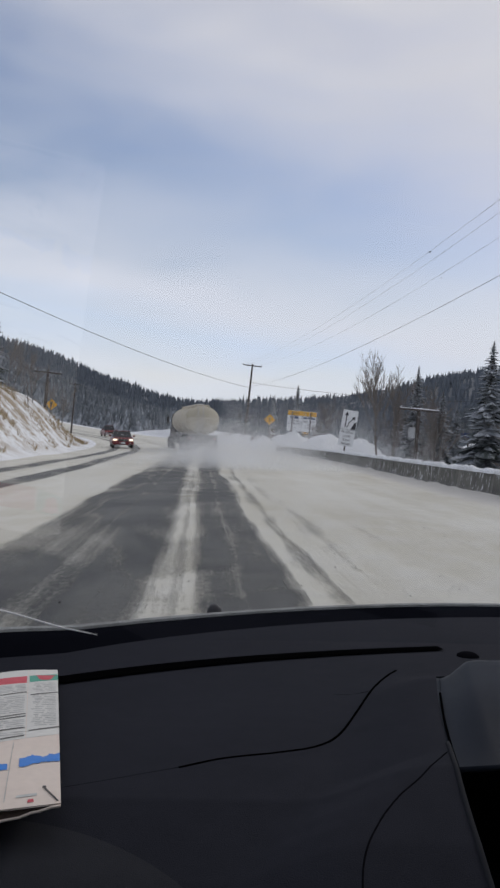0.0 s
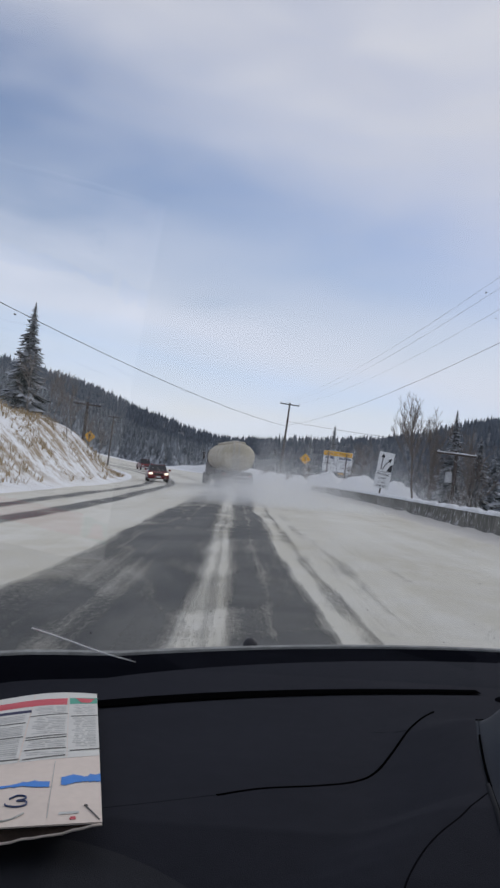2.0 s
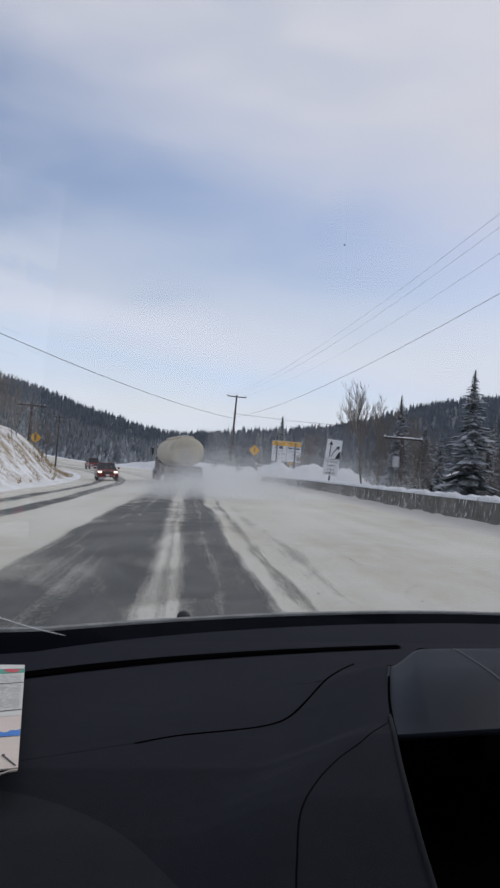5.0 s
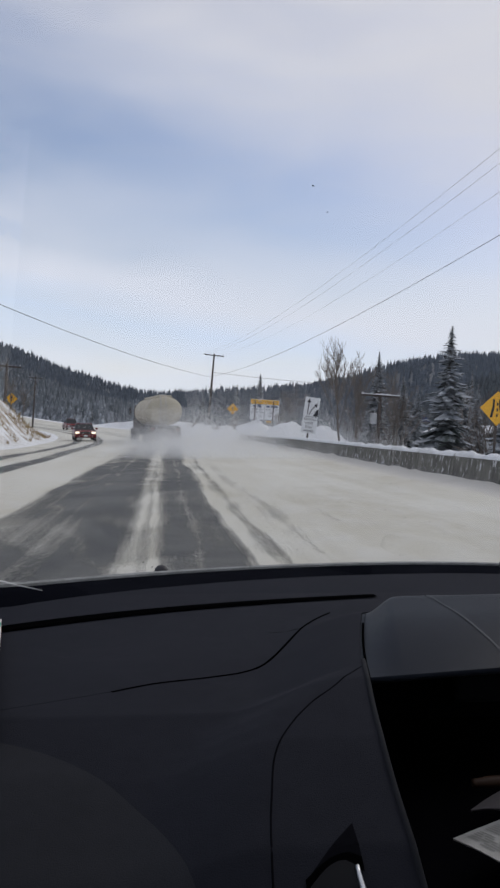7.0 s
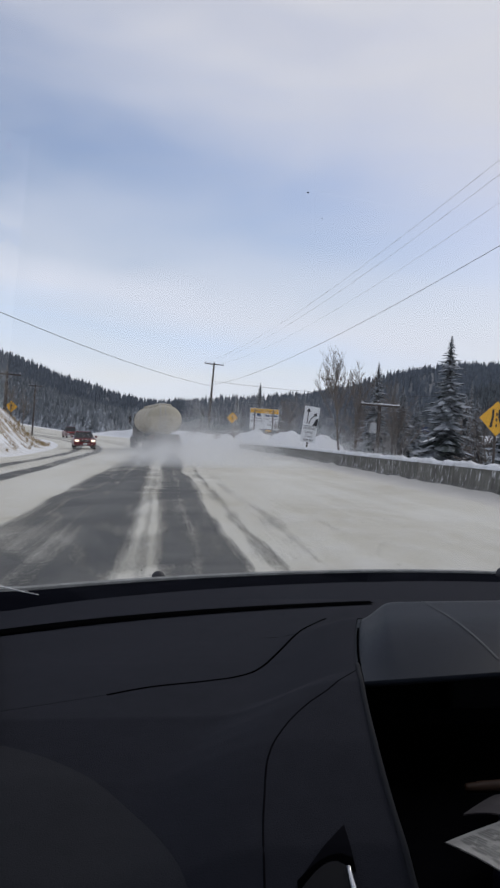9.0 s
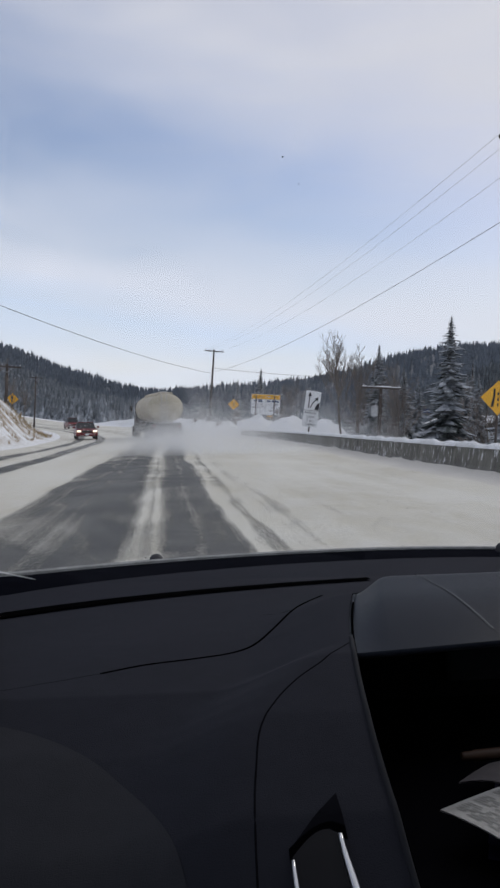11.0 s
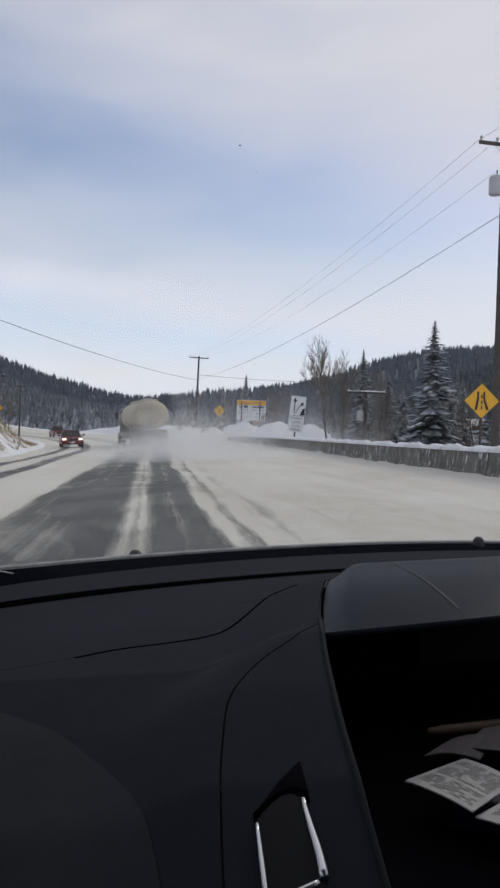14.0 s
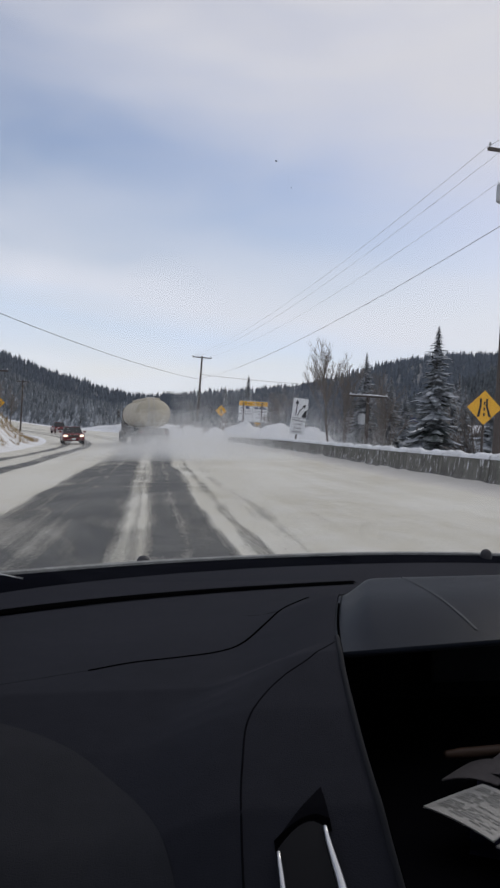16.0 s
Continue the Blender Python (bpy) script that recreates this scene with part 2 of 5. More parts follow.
def powder_material():
    """Flying snow: light passes through each flake."""
    k = Nodes("flying_powder")
    d, t, m = k.n("ShaderNodeBsdfDiffuse"), k.n("ShaderNodeBsdfTranslucent"), k.n("ShaderNodeMixShader")
    for n in (d, t):
        n.inputs[0].default_value = (0.86, 0.87, 0.88, 1)
    k.t.links.new(d.outputs[0], m.inputs[1])
    k.t.links.new(t.outputs[0], m.inputs[2])
    k.t.links.new(m.outputs[0], k.t.nodes["Material Output"].inputs[0])
    return k.m


POWDER = powder_material()
SNOW, GROUND, ROAD, GLASS = snow_material(), ground_material(), road_material(), glass_material()
SANDED = plain("sanded_snow", (0.60, 0.575, 0.53), 0.85, scale=1.2, vary=0.14, bump=0.4, grain=14)
# white paper set to grey: the console recess's shade is in the colour
SHADED_LEAFLET = plain("shaded_leaflet", (0.31, 0.31, 0.30), 0.8, scale=60, vary=0.18)
SPRUCE = frosted("spruce_needles", (0.024, 0.031, 0.029), (0.062, 0.072, 0.066), start=0.60, amount=0.72)
# hill foliage greyed by snow dust, and lightened in colour for the haze
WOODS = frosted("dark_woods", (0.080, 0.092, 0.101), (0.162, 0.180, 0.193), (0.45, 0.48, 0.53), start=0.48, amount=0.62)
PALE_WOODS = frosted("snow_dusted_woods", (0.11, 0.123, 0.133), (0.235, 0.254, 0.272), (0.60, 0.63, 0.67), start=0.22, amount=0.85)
# paler and bluer: distance haze is painted into the ridge's colour
HAZY_WOODS = frosted("haze_tinted_woods", (0.115, 0.134, 0.158), (0.175, 0.197, 0.226), (0.34, 0.38, 0.44), start=0.6, amount=0.45)
BARK = frosted("bark", (0.095, 0.072, 0.058), (0.15, 0.115, 0.095), start=0.75, amount=0.5)
BIRCH = frosted("pale_bark", (0.15, 0.13, 0.115), (0.22, 0.195, 0.175), start=0.8, amount=0.5)
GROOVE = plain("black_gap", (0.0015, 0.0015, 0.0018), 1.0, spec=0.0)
POCKET = plain("dark_pocket_and_seam", (0.0060, 0.0062, 0.0080), 0.85, scale=8, vary=0.15, spec=0.0)
EDGING = plain("satin_edge", (0.020, 0.0212, 0.025), 0.7, scale=8, vary=0.15, spec=0.02)
CREASE_LIGHT = plain("crease_highlight", (0.050, 0.056, 0.065), 0.6, spec=0.05)
CONCRETE = spattered_concrete()
TIMBER = plain("tarred_timber", (0.075, 0.062, 0.055), 0.85, scale=2.0, vary=0.35, bump=0.4, grain=30)
STEEL = plain("galvanised_steel", (0.45, 0.46, 0.47), 0.5, 0.7, scale=4)
CABLE = plain("cable", (0.03, 0.03, 0.032), 0.6)
DASH = plain("dashboard_plastic", (0.0218, 0.0230, 0.0295), 0.75, scale=5, vary=0.12, bump=0.25, grain=900, spec=0.010)
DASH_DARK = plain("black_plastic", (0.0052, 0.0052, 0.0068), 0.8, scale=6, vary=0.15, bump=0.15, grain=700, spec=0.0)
DASH_PAD = plain("soft_grey_pad", (0.0300, 0.0312, 0.0360), 0.9, scale=5, vary=0.12, bump=0.25, grain=900, spec=0.0)
VISOR = plain("console_hood_plastic", (0.0178, 0.0208, 0.0282), 0.34, scale=5, vary=0.1, bump=0.12, grain=900, spec=0.011)
LINER = plain("cabin_liner", (0.035, 0.035, 0.038), 0.9, scale=6)
CHROME = plain("chrome", (0.55, 0.56, 0.58), 0.3, 1.0, scale=10, vary=0.05)
PAPER = plain("paper", (0.60, 0.595, 0.56), 0.8, scale=20, vary=0.06)
CREAM = plain("cream_card", (0.66, 0.57, 0.50), 0.75, scale=15, vary=0.08)
GREY_INK = plain("grey_print", (0.44, 0.445, 0.43), 0.8, scale=120, vary=0.35)
RED = plain("red_print", (0.50, 0.07, 0.09), 0.7)
FAINT_INK = plain("faint_print", (0.235, 0.235, 0.228), 0.8)
RULE = plain("print_rule_ink", (0.13, 0.125, 0.12), 0.8)
SHADOWED_BROWN = plain("shadowed_brown_card", (0.055, 0.036, 0.026), 0.9, scale=40, vary=0.5)
FROST = plain("frosted_sill", (0.26, 0.27, 0.27), 0.8, scale=30, vary=0.4)
GREEN = plain("green_print", (0.07, 0.30, 0.22), 0.7)
BLUE = plain("blue_tape", (0.03, 0.20, 0.62), 0.5)
# papers deep in the console, their colour darkened for the shade there
SHADED_SLIP = plain("shaded_pinkish_slip", (0.070, 0.062, 0.064), 0.85, scale=30)
TRIM = plain("glossy_black_trim", (0.0045, 0.0050, 0.0075), 0.8, scale=6, vary=0.15, spec=0.0)
VENT = plain("glossy_black_plastic", (0.006, 0.0065, 0.009), 0.35, scale=6, vary=0.15, spec=0.1)
NAVY = plain("navy_card", (0.016, 0.016, 0.06), 0.7)
# orange darkened to stand for the shadow that the pen lies in
SHADED_ORANGE = plain("shaded_orange_plastic", (0.036, 0.014, 0.004), 0.6)
TANK = plain("dusty_tank_paint", (0.50, 0.455, 0.36), 0.6, scale=0.9, vary=0.3)
CHASSIS = plain("dark_chassis", (0.05, 0.047, 0.045), 0.8, scale=2, vary=0.3)
RUBBER = plain("rubber", (0.03, 0.03, 0.03), 0.85)
SIGN_YELLOW = plain("sign_yellow", (0.80, 0.42, 0.03), 0.5, scale=3, vary=0.08)
SIGN_WHITE = plain("sign_white", (0.74, 0.75, 0.76), 0.5, scale=3, vary=0.06)
SIGN_BLACK = plain("sign_black", (0.02, 0.02, 0.025), 0.6)
SIGN_NAVY = plain("sign_navy", (0.03, 0.05, 0.13), 0.6)
MAROON = plain("maroon_paint", (0.16, 0.018, 0.02), 0.25, scale=2, vary=0.15)
CAR_GLASS = plain("car_glass", (0.02, 0.022, 0.025), 0.08)
SIDING = plain("house_siding", (0.42, 0.44, 0.45), 0.8, scale=1.5)
GRASS = plain("dry_grass", (0.34, 0.25, 0.13), 0.9, scale=3, vary=0.4)
LAMP = Nodes("headlight")
LAMP.set((1, 0.9, 0.75), 0.2)
LAMP.b.inputs["Emission Color"].default_value, LAMP.b.inputs["Emission Strength"].default_value = (1, 0.86, 0.65, 1), 1.6
LAMP = LAMP.m


# ---- mesh helpers ----
def part(name, bm, material, parent=None, label="", smooth=False):
    """Links a bmesh as one mesh object, under a thing or a part."""
    me = bpy.data.meshes.new(name)
    if smooth:
        for f in bm.faces:
            f.smooth = True
    bm.normal_update()
    bm.to_mesh(me)
    bm.free()
    for m in (material if isinstance(material, (list, tuple)) else [material]):
        me.materials.append(m)
    ob = new(name, me)
    ob.parent = parent
    return tagged(ob, label)


def thing(name, m, label, category, group="", kind=""):
    ob = new(name)
    ob.empty_display_size = 0.2
    ob.matrix_world = m
    return tagged(ob, label, category, group, kind)


def box(bm, c, size, bevel=0.0, m=None, mat=0):
    g = bmesh.ops.create_cube(bm, size=1)
    vs = g["verts"]
    bmesh.ops.scale(bm, vec=size, verts=vs)
    faces = {f for v in vs for f in v.link_faces}
    if bevel:
        r = bmesh.ops.bevel(bm, geom=list({e for v in vs for e in v.link_edges}), offset=bevel, segments=2, affect="EDGES", profile=0.5)
        vs = list({v for f in r["faces"] for v in f.verts} | {v for v in vs if v.is_valid})
        faces = {f for v in vs for f in v.link_faces}
    bmesh.ops.transform(bm, matrix=Matrix.Translation(c) @ (m or Matrix()), verts=vs)
    for f in faces:
        f.material_index = mat
    return vs


def tube(bm, pts, radii, sides=8, cap=True):
    """A tube along points; radii: one number, or one a point."""
    pts = [Vector(p) for p in pts]
    if isinstance(radii, (int, float)):
        radii = [radii] * len(pts)
    rings, side = [], None
    for i, p in enumerate(pts):
        d = (pts[min(i + 1, len(pts) - 1)] - pts[max(i - 1, 0)]).normalized()
        if side is None or abs(side.dot(d)) > 0.95:
            side = d.orthogonal().normalized()
        side = (side - d * side.dot(d)).normalized()
        up = d.cross(side)
        rings.append([bm.verts.new(p + radii[i] * (math.cos(2 * math.pi * j / sides) * side + math.sin(2 * math.pi * j / sides) * up)) for j in range(sides)])
    for a, b in zip(rings, rings[1:]):
        for j in range(sides):
            bm.faces.new((a[j], a[(j + 1) % sides], b[(j + 1) % sides], b[j]))
    if cap:
        bm.faces.new(rings[0][::-1])
        bm.faces.new(rings[-1])


def grid(bm, us, vs, place):
    """A sheet of quads with place(u, v) as its points."""
    rows = [[bm.verts.new(place(u, v)) for u in us] for v in vs]
    for a, b in zip(rows, rows[1:]):
        for i in range(len(us) - 1):
            bm.faces.new((a[i], a[i + 1], b[i + 1], b[i]))
    return rows


def smooth01(v):
    v = min(1.0, max(0.0, v))
    return v * v * (3 - 2 * v)


def lerp(v, table):
    """A value between the pairs of a table."""
    for (a, p), (b, q) in zip(table, table[1:]):
        if v <= b:
            return p + (q - p) * max(0.0, (v - a) / (b - a))
    return table[-1][1]


def steps(a, b, n):
    return [a + (b - a) * i / n for i in range(n + 1)]


# ---- the land ----
BANK_SLOPE = math.tan(radians(3))


def bend(y):
    """How far the road has swung to the left at y."""
    d = max(0.0, y - 46.0)
    return -110 * (1 - math.exp(-0.0017 * d * d / 110))


def hills(x, y):
    left = 72 * smooth01((70 - x) / 430) * smooth01((y - 150) / 470)
    right = 102 * smooth01((x - 105) / 330) * smooth01((y - 190) / 460)
    far = (30 + 30 * math.exp(-((x / max(y, 1.0) - 0.11) / 0.11) ** 2)) * smooth01((y - 850) / 350)
    return left + right + far + (4.0 * noise.noise((x / 90, y / 90, 0)) * smooth01((y - 180) / 200))


def land(x, y):
    """The height of the ground."""
    s = x - bend(y)
    z = max(-9.5, min(9.5, s)) * BANK_SLOPE
    lump = noise.noise((x / 5, y / 5, 3)) + 0.5 * noise.noise((x / 1.7, y / 1.7, 8))
    if s < -8.4:
        bank = smooth01((y - 12) / 22) * (1 - smooth01((y - 66) / 16))
        z += (3.3 * bank + 0.6) * smooth01((-s - 8.6) / 5.5) + 0.05 * max(0.0, -s - 14)
        z += 0.28 * lump * smooth01((-s - 8.6) / 3)
    if s > 9.2:
        pile = smooth01((y - 62) / 14) * (1 - smooth01((y - 150) / 40))
        z += pile * (1.5 + 0.5 * lump) * smooth01((s - 9.0) / 2.2) * (1 - smooth01((s - 14) / 6))
        z -= 3.2 * smooth01((s - 10.5) / 9) * (1 - 0.6 * pile)
        z += 0.15 * lump * smooth01((s - 10) / 4)
    return z + hills(x, y)


def spaced(limits):
    out = []
    for a, b, step in limits:
        n = max(1, round((b - a) / step))
        out += [a + (b - a) * i / n for i in range(n)]
    return out + [limits[-1][1]]


def build_ground():
    cols = spaced(((-3500, -800, 900), (-800, -500, 60), (-500, -60, 14), (-60, -22, 3), (-22, -8, 0.7), (-8, 9, 2.5), (9, 24, 0.7), (24, 60, 3), (60, 600, 14), (600, 800, 50), (800, 3500, 900)))
    rows = spaced(((-400, -40, 60), (-40, 8, 4), (8, 100, 1.2), (100, 200, 4), (200, 700, 12), (700, 1300, 25), (1300, 4800, 500)))
    bm = bmesh.new()

    def place(u, v):
        x = u + bend(v) * math.exp(-(u / 120) ** 2)
        return (x, v, land(x, v) - (0.15 if -8.6 < x - bend(v) < 9.0 and v < 300 else 0.0))
    grid(bm, cols, rows, place)
    uv = bm.loops.layers.uv.new("UVMap")
    for f in bm.faces:
        for lp in f.loops:
            x, y, _ = lp.vert.co
            s = x - bend(y)
            steep = smooth01((-s - 8.8) / 1.6) * smooth01((y - 8) / 12) * (1 - smooth01((y - 90) / 10)) * (1 - 0.6 * smooth01((-s - 15) / 5))
            forest = smooth01((y - 240) / 50) if s > 16 else 0.0
            lp[uv].uv = (steep, max(forest, smooth01((y - 340) / 60)))
    return tagged(part("ground", bm, GROUND, smooth=True), "snow-covered ground with dry grass showing on the bank", "ground", kind="structure")


def build_road():
    cols = [-8.7, -8.2, -7, -6, -5, -4, -3, -2, -1, 0, 1, 2, 3, 4, 5, 6, 7, 8, 8.8, 9.3]
    rows = spaced(((-60, 8, 6), (8, 120, 1.5), (120, 320, 4)))
    bm = bmesh.new()

    def place(u, v):
        edge = 0.12 * smooth01((abs(u) - 8.0) / 0.8)
        ruts = -0.025 * (math.exp(-((u - 0.4) / 0.35) ** 2) + math.exp(-((u + 1.2) / 0.6) ** 2) + math.exp(-((u + 4.7) / 0.3) ** 2) + math.exp(-((u + 6.3) / 0.3) ** 2))
        drift = 0.05 * max(0.0, noise.noise((u / 1.5, v / 6, 4))) * smooth01((abs(u + 0.6) - 2) / 1.5)
        return (u + bend(v), v, land(u + bend(v), v) + ruts + drift - edge)
    made = grid(bm, cols, rows, place)
    uv = bm.loops.layers.uv.new("UVMap")
    at = {vert: (cols[i], rows[j]) for j, r in enumerate(made) for i, vert in enumerate(r)}
    for f in bm.faces:
        for lp in f.loops:
            lp[uv].uv = at[lp.vert]
    return tagged(part("road", bm, ROAD, smooth=True), "snowy highway with dark bare wheel tracks and sanded snow", "road", kind="structure")


build_ground()
build_road()


# ---- woods on the hills ----
def fir(bm, x, y, z, h, w, rng, layers=4, sides=6):
    """A small far conifer: ragged skirts of branches, one over another."""
    turn = rng.random() * 6.28
    for i in range(layers):
        lo, hi = z + h * (0.06 + 0.80 * i / layers), z + h * min(1.0, 0.06 + 0.80 * (i + 1) / layers + 0.88 / layers)
        r = w * (1 - i / layers) ** 0.85
        tip = bm.verts.new((x, y, hi))
        ring = [bm.verts.new((x + r * (0.62 + 0.6 * rng.random()) * math.cos(turn + 6.283 * j / sides), y + r * (0.62 + 0.6 * rng.random()) * math.sin(turn + 6.283 * j / sides),
                              lo + h * 0.05 * (rng.random() - 0.5))) for j in range(sides)]
        for j in range(sides):
            bm.faces.new((ring[j], ring[(j + 1) % sides], tip))
        turn += 0.5


def woods(label, count, xs, ys, keep, sizes, seed, material=None, layers=4):
    rng = random.Random(seed)
    bm = bmesh.new()
    n = 0
    while n < count:
        x, y = rng.uniform(*xs), rng.uniform(*ys)
        if not keep(x, y):
            continue
        h = rng.uniform(*sizes) * (0.75 + 0.4 * rng.random())
        fir(bm, x, y, land(x, y) - 0.4, h, h * rng.uniform(0.17, 0.25), rng, layers)
        n += 1
    return tagged(part("woods", bm, material or WOODS), label, "forest", kind="stuff")


woods("snow-dusted conifer forest covering the hillside above the bend", 15000, (-420, 110), (175, 760),
      lambda x, y: x < 0.2 * y - 55 and (y > 320 or abs(x - bend(y)) > 17) and abs(x) / y < 0.5, (7, 11.5), 1, PALE_WOODS)
woods("snow-dusted conifers crowding the lower hillside", 6500, (-230, 40), (170, 430),
      lambda x, y: x < 0.2 * y - 55 and abs(x - bend(y)) > 17 and abs(x) / y < 0.5, (5.5, 9), 8, PALE_WOODS, 7)
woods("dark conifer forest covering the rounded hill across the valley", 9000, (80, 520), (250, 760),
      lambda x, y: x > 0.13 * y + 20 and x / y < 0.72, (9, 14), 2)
woods("far wooded ridge closing the valley", 7000, (-420, 900), (840, 1260), lambda x, y: -0.36 < x / y < 0.72, (10, 15), 3, HAZY_WOODS)
woods("conifers standing along the valley floor", 420, (18, 130), (95, 250), lambda x, y: x > 0.13 * y + 4, (4, 8), 4, None, 7)
woods("snowy young conifers at the foot of the hillside", 330, (-110, 6), (120, 260), lambda x, y: x < 0.12 * y - 22 and abs(x - bend(y)) > 15, (4, 7.5), 6, PALE_WOODS, 7)


# ---- single trees ----
def spruce(x, y, h, spread, seed, label):
    """A spruce: a trunk and drooping boughs in whorls, with snow lying on them."""
    rng = random.Random(seed)
    root = thing("spruce_tree", pose(x, y, land(x, y) - 0.1), label, "tree", "roadside trees")
    bm = bmesh.new()
    tube(bm, [(0, 0, 0), (0.03, 0, h * 0.5), (0, 0.02, h * 0.98)], [0.022 * h, 0.014 * h, 0.003 * h], 7)
    part("trunk", bm, BARK, root)
    bm = bmesh.new()
    boughs = int(90 + h * 44)
    for i in range(boughs):
        f = (i + rng.random()) / boughs
        f = 1 - (1 - f) ** 1.25
        z = h * (0.06 + 0.93 * f)
        a = i * 2.39996 + rng.random() * 1.4
        lobe = 0.92 + 0.55 * noise.noise((1.6 * math.cos(a), 1.6 * math.sin(a) + seed, f * h * 0.75))
        reach = spread * (1 - f) ** 0.85 * (0.40 + 0.80 * rng.random() ** 0.8) * lobe + h * (0.005 + 0.02 * (1 - f))
        d, n = Vector((math.cos(a), math.sin(a), 0)), Vector((-math.sin(a), math.cos(a), 0))
        rise, droop = 0.3 * (f - 0.4) + 0.2 * (rng.random() - 0.5), 0.30 + 0.25 * rng.random()
        prev = None
        for k in range(5):
            q = k / 4
            c = d * (reach * q) + Vector((0, 0, z + reach * (rise * q - droop * q * q + 0.14 * q ** 4)))
            w = reach * (0.25, 0.22, 0.20, 0.13, 0.03)[k] * (0.6 + 0.8 * rng.random())
            trio = [bm.verts.new(c + n * w + Vector((0, 0, -w * (0.3 + 0.6 * rng.random())))), bm.verts.new(c), bm.verts.new(c - n * w + Vector((0, 0, -w * (0.3 + 0.6 * rng.random()))))]
            if prev:
                for u in range(2):
                    bm.faces.new((prev[u], prev[u + 1], trio[u + 1], trio[u]))
            prev = trio
    part("crown", bm, SPRUCE, root)
    return root


def bare_tree(x, y, h, seed, label, spread=0.5, mat=None, limbs=(9, 5, 4, 3)):
    """A leafless tree: a leaning trunk that forks into ever finer twigs."""
    rng = random.Random(seed)
    root = thing("bare_tree", pose(x, y, land(x, y) - 0.1), label, "tree", "roadside trees")
    trunk, crown = bmesh.new(), bmesh.new()

    def grow(p, d, length, r, depth):
        pts, q, dd = [p], p, d
        for _ in range(3):
            dd = (dd + Vector((rng.uniform(-0.16, 0.16), rng.uniform(-0.16, 0.16), 0.10))).normalized()
            q = q + dd * length / 3
            pts.append(q)
        tube(crown if depth else trunk, pts, [r, r * 0.85, r * 0.7, r * 0.5], 6 if depth == 0 else 4 if depth < 2 else 3, False)
        if depth < 4:
            for i in range(limbs[depth]):
                f = rng.uniform(0.2, 1.0) if i else 1.0
                k = min(2.999, f * 3)
                at = pts[int(k)].lerp(pts[int(k) + 1], k - int(k))
                out = Vector((rng.uniform(-1, 1), rng.uniform(-1, 1), rng.uniform(0.0, 0.8))).normalized()
                grow(at, (dd * (1 - spread) + out * spread * 1.3).normalized(), length * rng.uniform(0.36, 0.6) * (1.15 - 0.35 * f), max(0.006, r * (0.46 if i else 0.55)), depth + 1)
    grow(Vector((0, 0, 0)), Vector((rng.uniform(-0.08, 0.08), 0, 1)), h * 0.62, 0.0095 * h, 0)
    part("trunk", trunk, mat or BIRCH, root)
    part("crown", crown, mat or BIRCH, root)
    return root


FULL = (14, 7, 5, 3)  # limbs, branches, shoots and twigs of a full crown
spruce(14.6, 42, 8.6, 1.9, 11, "tall snow-laden spruce standing just behind the barrier")
spruce(15.4, 60, 9.6, 1.8, 12, "slim dark spruce behind the barrier among birches")
spruce(17.1, 59, 8.6, 1.7, 13, "slim dark spruce behind the barrier among birches")
spruce(19.5, 46, 7.0, 2.0, 14, "snowy spruce on the slope below the barrier")
spruce(22.5, 50, 7.6, 2.1, 15, "snowy spruce on the slope below the barrier")
spruce(17.8, 38, 5.0, 1.6, 16, "small snowy spruce on the slope below the barrier")
spruce(13.0, 118, 11.0, 2.0, 17, "tall dark spruce at the valley's edge beyond the bend")
spruce(10.2, 124, 9.5, 1.9, 18, "tall dark spruce at the valley's edge beyond the bend")
spruce(16.5, 120, 8.5, 1.9, 19, "tall dark spruce at the valley's edge beyond the bend")
spruce(4.4, 106, 4.2, 1.2, 22, "small snowy spruce beside a utility pole")
spruce(-16.4, 60, 8.6, 1.9, 20, "tall snow-laden spruce on top of the grassy bank")
for i, (tx, ty, th) in enumerate(((18.6, 53, 7.6), (21.2, 57, 8.6), (24.0, 62, 9.2), (20.4, 66, 8.2), (26.5, 70, 9.6), (24.6, 49, 7.4), (28.0, 60, 8.8))):
    spruce(tx, ty, th, 1.5 + 0.12 * (i % 4), 70 + i, "snow-dusted spruce in the wood below the barrier")
for i, (tx, ty, th) in enumerate(((18.0, 50, 7.4), (22.4, 55, 8.4), (25.4, 58, 8.0))):
    bare_tree(tx, ty, th, 80 + i, "slender frosted birch in the wood below the barrier", 0.45, None, FULL)
bare_tree(11.2, 52, 7.6, 31, "slender leafless birch behind the barrier", 0.42, None, FULL)
bare_tree(13.0, 55, 7.2, 32, "slender leafless birch behind the barrier", 0.45, None, FULL)
bare_tree(16.3, 57, 8.8, 33, "slender leafless birch behind the barrier", 0.42, None, FULL)
bare_tree(20.2, 70, 8.6, 34, "spreading leafless tree below the barrier", 0.6, None, FULL)
bare_tree(13.2, 92, 7.6, 35, "leafless tree beyond the snow piles", 0.6, None, FULL)
bare_tree(-13.6, 58, 4.2, 36, "thin leafless birch on the grassy bank", 0.42)
bare_tree(-14.6, 61, 4.4, 37, "thin leafless birch on the grassy bank", 0.42)
bare_tree(-12.4, 66, 3.4, 38, "thin leafless birch on the grassy bank", 0.45)
for i, (tx, ty, th) in enumerate(((-12.2, 57, 3.6), (-13.0, 62, 4.4), (-11.9, 69, 3.8), (-14.8, 55, 4.6))):
    bare_tree(tx, ty, th, 90 + i, "thin leafless birch on the grassy bank", 0.45)
for i in range(20):
    bare_tree(15.5 + 1.35 * i + 2 * (i % 3), 58 + 9 * (i % 5), 4.2 + 0.8 * (i % 4), 50 + i, "leafless brown scrub tree in the valley", 0.6, BARK)


